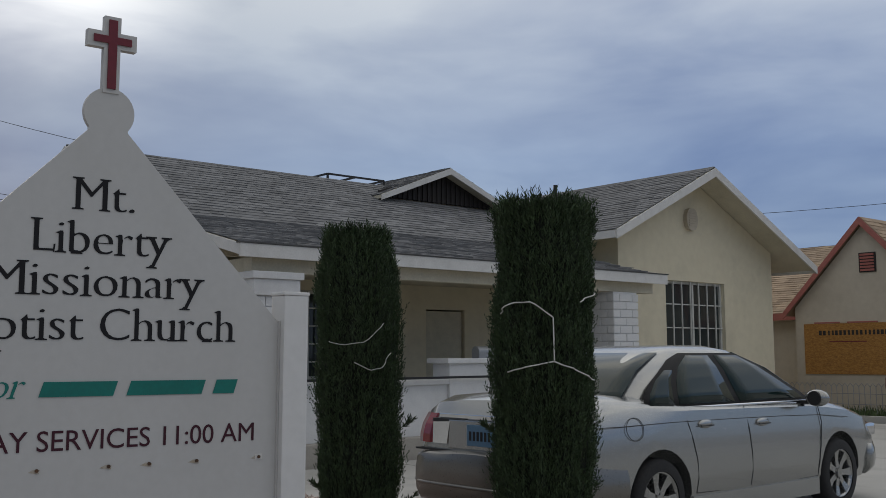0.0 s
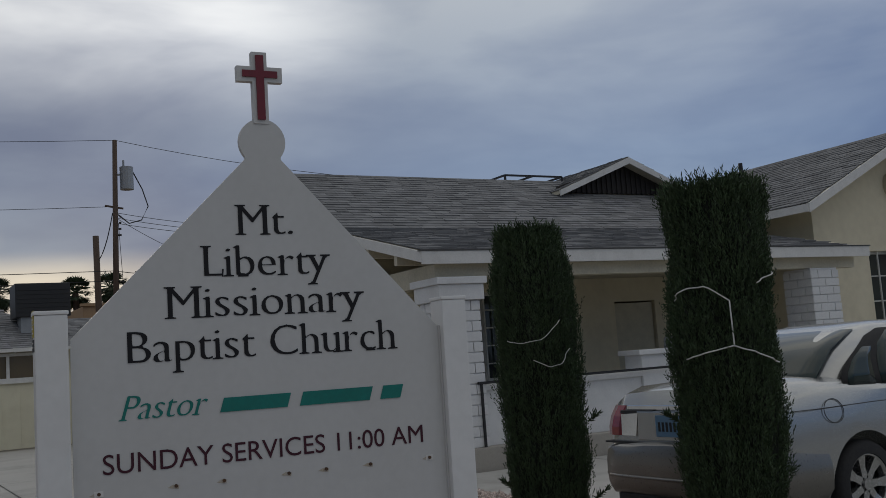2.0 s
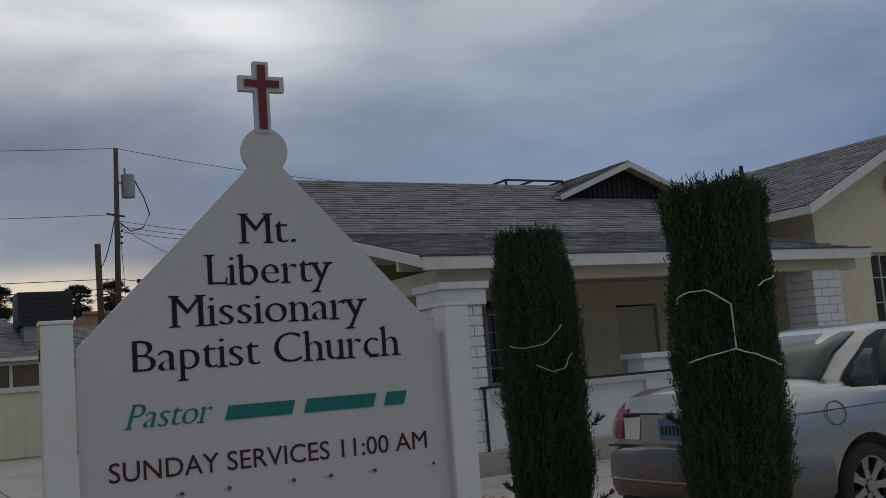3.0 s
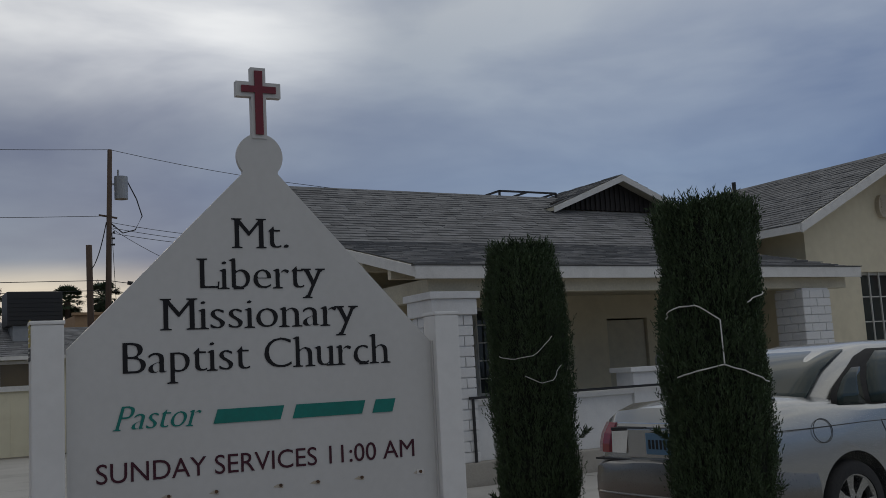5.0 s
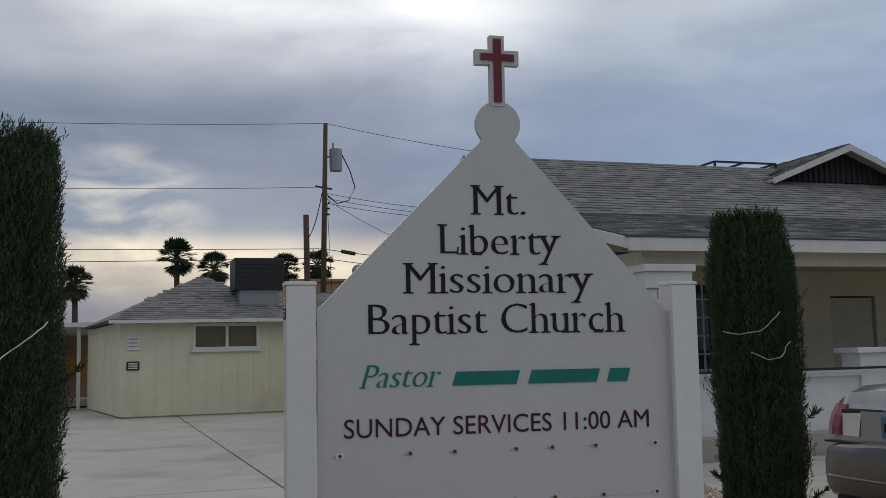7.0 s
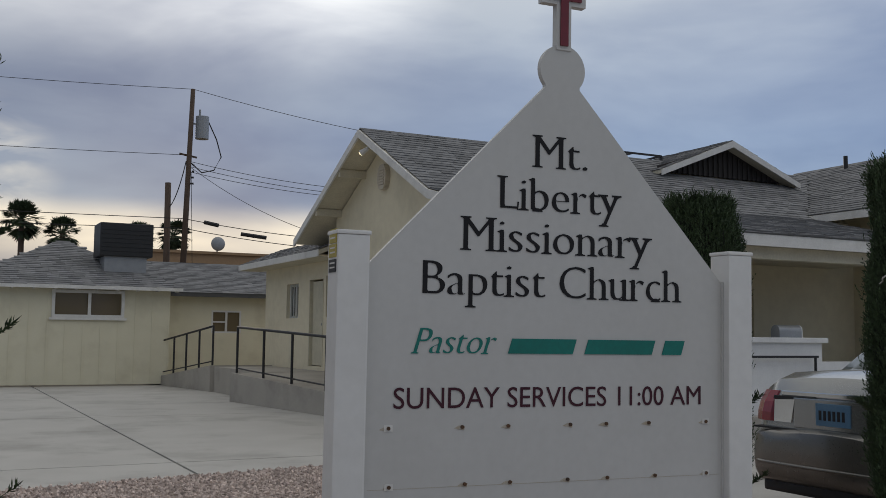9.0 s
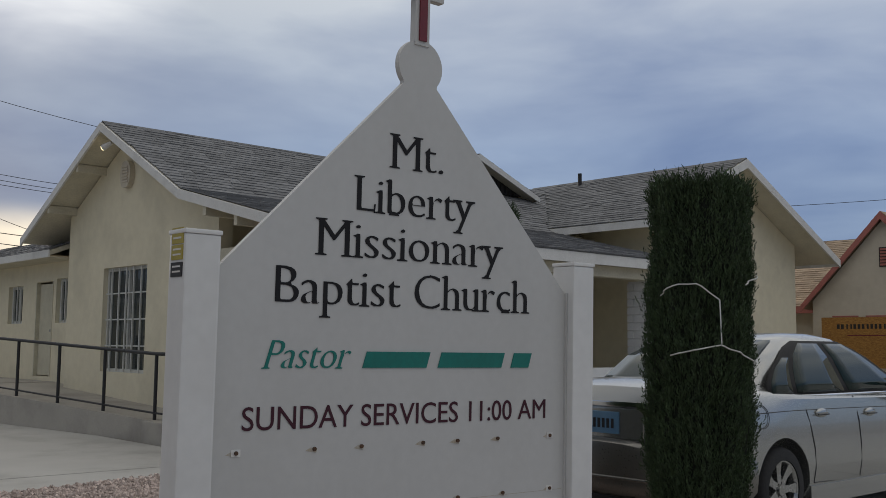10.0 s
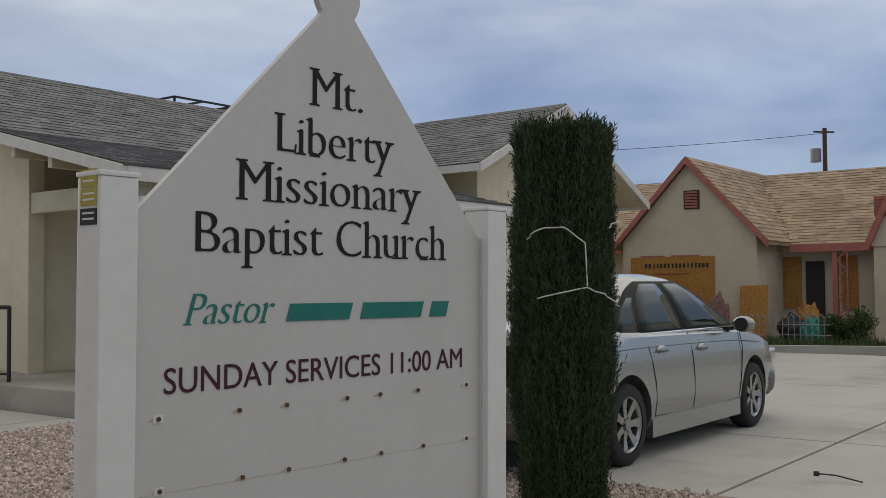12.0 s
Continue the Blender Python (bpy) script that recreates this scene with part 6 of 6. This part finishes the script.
part("pole", tube(bmesh.new(), [(60, 16.5, -0.05), (60, 16.45, 10.9)], 0.17, 10, 0.13), M_POLE, up3, world=True)
part("crossarm", beam(bmesh.new(), (60, 15.9, 10.6), (60, 17.1, 10.75), 0.1, 0.1), M_POLE, up3, world=True)
part("transformer", tube(bmesh.new(), [(60, 17.0, 8.9), (60, 17.0, 9.7)], 0.32, 14), M_GREYMETAL, up3, world=True)
wire((60, 16.5, 10.6), (45, 45, 10.2), 0.5)

# the boarded house's porch, yard fence and clutter
pd = hp("porch_post", boxed(25.0, 25.13, 5.93, 6.06, 0.0, 2.40), M_RUSTTRIM, "faded red trellis porch post")
for k in range(9):
    za = 0.2 + k * 0.24
    part("lattice", beam(bmesh.new(), (24.99, 5.70 if k % 2 else 5.93, za), (24.99, 5.93 if k % 2 else 5.70, za + 0.24), 0.02, 0.03), M_RUSTTRIM, pd, world=True)
part("rail", boxed(24.98, 25.02, 5.66, 5.70, 0.0, 2.40), M_RUSTTRIM, pd, world=True)
hp("door", boxed(25.44, 25.495, 6.40, 6.88, 0.02, 2.12), M_DARKVENT, "dark front door in the porch shade")
hp("board", boxed(25.46, 25.49, 7.0, 7.48, 0.85, 2.25), M_OSB, "orange strand board over the porch window")
hp("board", boxed(25.46, 25.49, 5.55, 5.95, 0.85, 2.25), M_OSB, "orange strand board over the porch window")
bm = bmesh.new()
for a0, a1 in ((9.05, 9.85), (10.05, 10.75)):
    box(bm, HX - 0.03, HX - 0.004, a0, a1, 2.285, 2.32)
part("batten", bm, M_RUSTTRIM, board, world=True)
rng = random.Random(2)
for k in range(17):
    y = 10.55 - k * 0.11
    part("lettering_bar", boxed(HX - 0.0285, HX - 0.0255, y, y + rng.uniform(0.04, 0.08), 1.98, 2.10), M_DARKVENT, board, world=True)
part("lettering_bar", boxed(HX - 0.0285, HX - 0.0255, 9.35, 10.35, 1.80, 1.825), M_RED, board, world=True)
hp("gable", prism(bmesh.new(), [(5.12, 2.45), (0.8, 2.45), (0.8, 5.4), (2.9, 5.4), (4.15, 4.55)], "x", 24.86, 25.04), M_STUCCO2)
hp("wall", boxed(24.9, 25.04, 0.8, 5.0, 0.0, 2.45), M_STUCCO2)
hp("rake_board", prism(bmesh.new(), [(5.26, 2.36), (5.10, 2.36), (4.02, 4.72), (4.16, 4.78)], "x", 24.74, 24.855), M_RUSTTRIM)
lv2 = hp("vent", boxed(24.83, 24.858, 4.55, 4.95, 3.2, 3.72), M_RUSTTRIM, "small red louvered gable vent")
for k in range(6):
    part("louver", boxed(24.805, 24.83, 4.58, 4.92, 3.23 + k * 0.08, 3.26 + k * 0.08), M_RUSTTRIM, lv2, world=True)
lean = thing("loose_board", (23.2, 7.55, 0.05), "orange strand board leaning on the house wall", "board")
bm = boxed(-0.012, 0.012, -0.36, 0.36, 0, 1.45)
bmesh.ops.rotate(bm, cent=(0, 0, 0), matrix=Matrix.Rotation(radians(8), 3, "Y"), verts=bm.verts)
part("board", bm, M_OSB, lean)
kerb = tagged(solo("kerb", prism(bmesh.new(), [(20.15, 14.0), (20.45, 6.2), (21.25, 3.7), (22.6, -3.0), (22.8, -3.0), (21.43, 3.75), (20.62, 6.25), (20.32, 14.0)], "z", -0.05, 0.14), M_CONC, "pale concrete kerb along the weedy yard", "kerb", "structure"))
solo("yard", flat([(20.32, 14.0), (20.62, 6.25), (21.43, 3.75), (22.8, -3.0), (40, -3), (40, 14)], 0.06), M_DIRT, "bare dirt front yard of the boarded house", "ground", "structure")
fence = thing("wire_fence", (22.2, 8, 0.06), "low looped wire garden fence", "fence")
for k in range(44):
    y = 11.2 - k * 0.14
    if y > 5.4:
        part("hoop", tube(bmesh.new(), [(22.2, y, 0.05), (22.2, y, 0.72), (22.2, y - 0.07, 0.80), (22.2, y - 0.14, 0.72)], 0.010, 4), M_GREYMETAL, fence, world=True)
for z in (0.3, 0.55):
    part("strand", tube(bmesh.new(), [(22.2, 11.2, z), (22.2, 5.3, z)], 0.008, 4), M_GREYMETAL, fence, world=True)


def weeds():
    rng = random.Random(44)
    verts, faces = [], []
    for i in range(5200):
        y = rng.uniform(0.0, 12.5)
        x = (20.75 if y > 6.25 else 20.75 + (6.25 - y) * 0.33) + abs(rng.gauss(0, 0.55)) + (rng.random() < 0.3) * rng.uniform(0.6, 2.2)
        h, w = rng.uniform(0.05, 0.28), rng.uniform(0.012, 0.03)
        a = rng.uniform(0, 6.283)
        k = len(verts)
        verts += [(x - w * math.cos(a), y - w * math.sin(a), 0.05), (x + w * math.cos(a), y + w * math.sin(a), 0.05), (x + rng.uniform(-.08, .08), y + rng.uniform(-.08, .08), 0.05 + h)]
        faces.append((k, k + 1, k + 2))
    me = bpy.data.meshes.new("weeds")
    me.from_pydata(verts, [], faces)
    me.materials.append(M_GREEN)
    tagged(new("weeds", me), "patchy green weeds along the kerb", "weeds", kind="stuff")


weeds()


def heap(name, loc, sx, sy, sz, m, seed, label, cat):
    """A crumpled soft pile: a noise-folded dome."""
    bm = bmesh.new()
    bmesh.ops.create_icosphere(bm, subdivisions=4, radius=1.0)
    for v in bm.verts:
        n = noise.noise(v.co * 2.3 + Vector((seed, 1, 2))) * 0.35 + noise.noise(v.co * 6 + Vector((seed, 5, 2))) * 0.16
        v.co = Vector((v.co.x * sx, v.co.y * sy, max(0, (v.co.z + 0.75) * sz))) * (1 + n)
        v.co += Vector(loc)
    return solo(name, bm, m, label, cat, loc=loc, smooth=True)


heap("draped_coat", (22.15, 8.0, 0.35), 0.14, 0.26, 0.50, M_PLAID, 3, "red plaid coat draped over the wire fence", "coat")
heap("tarp_heap", (23.9, 6.75, 0.05), 0.3, 0.35, 0.35, M_PLASTIC, 5, "dark folded chair and tarp heap by the porch", "junk pile")
heap("teal_bag", (23.7, 6.2, 0.05), 0.25, 0.25, 0.33, M_TEALPLASTIC, 6, "teal plastic bag among the porch clutter", "bag")
heap("wicker_heap", (24.2, 6.45, 0.3), 0.15, 0.28, 0.38, M_OSB, 7, "tan wicker basket on the clutter", "basket")
for loc, r, s in (((22.8, 5.45, 0.05), 0.36, 31), ((22.5, 4.75, 0.05), 0.42, 32), ((23.0, 5.2, 0.05), 0.30, 33)):
    bush("shrub", loc, r, r * 1.2, s, 900, 0.05, "scraggly green shrub in the dirt yard", M_GREEN)
tk = thing("dry_stalk", (5.9, 0.35, 0.0), "bent dark dry stalk lying on the concrete", "twig")
part("stem", tube(bmesh.new(), [(5.7, 0.62, 0.06), (5.76, 0.5, 0.05), (5.75, 0.30, 0.02)], 0.006, 5), M_DARKVENT, tk, world=True)
part("head", tube(bmesh.new(), [(5.69, 0.64, 0.06), (5.70, 0.60, 0.06)], 0.02, 6), M_DARKVENT, tk, world=True)
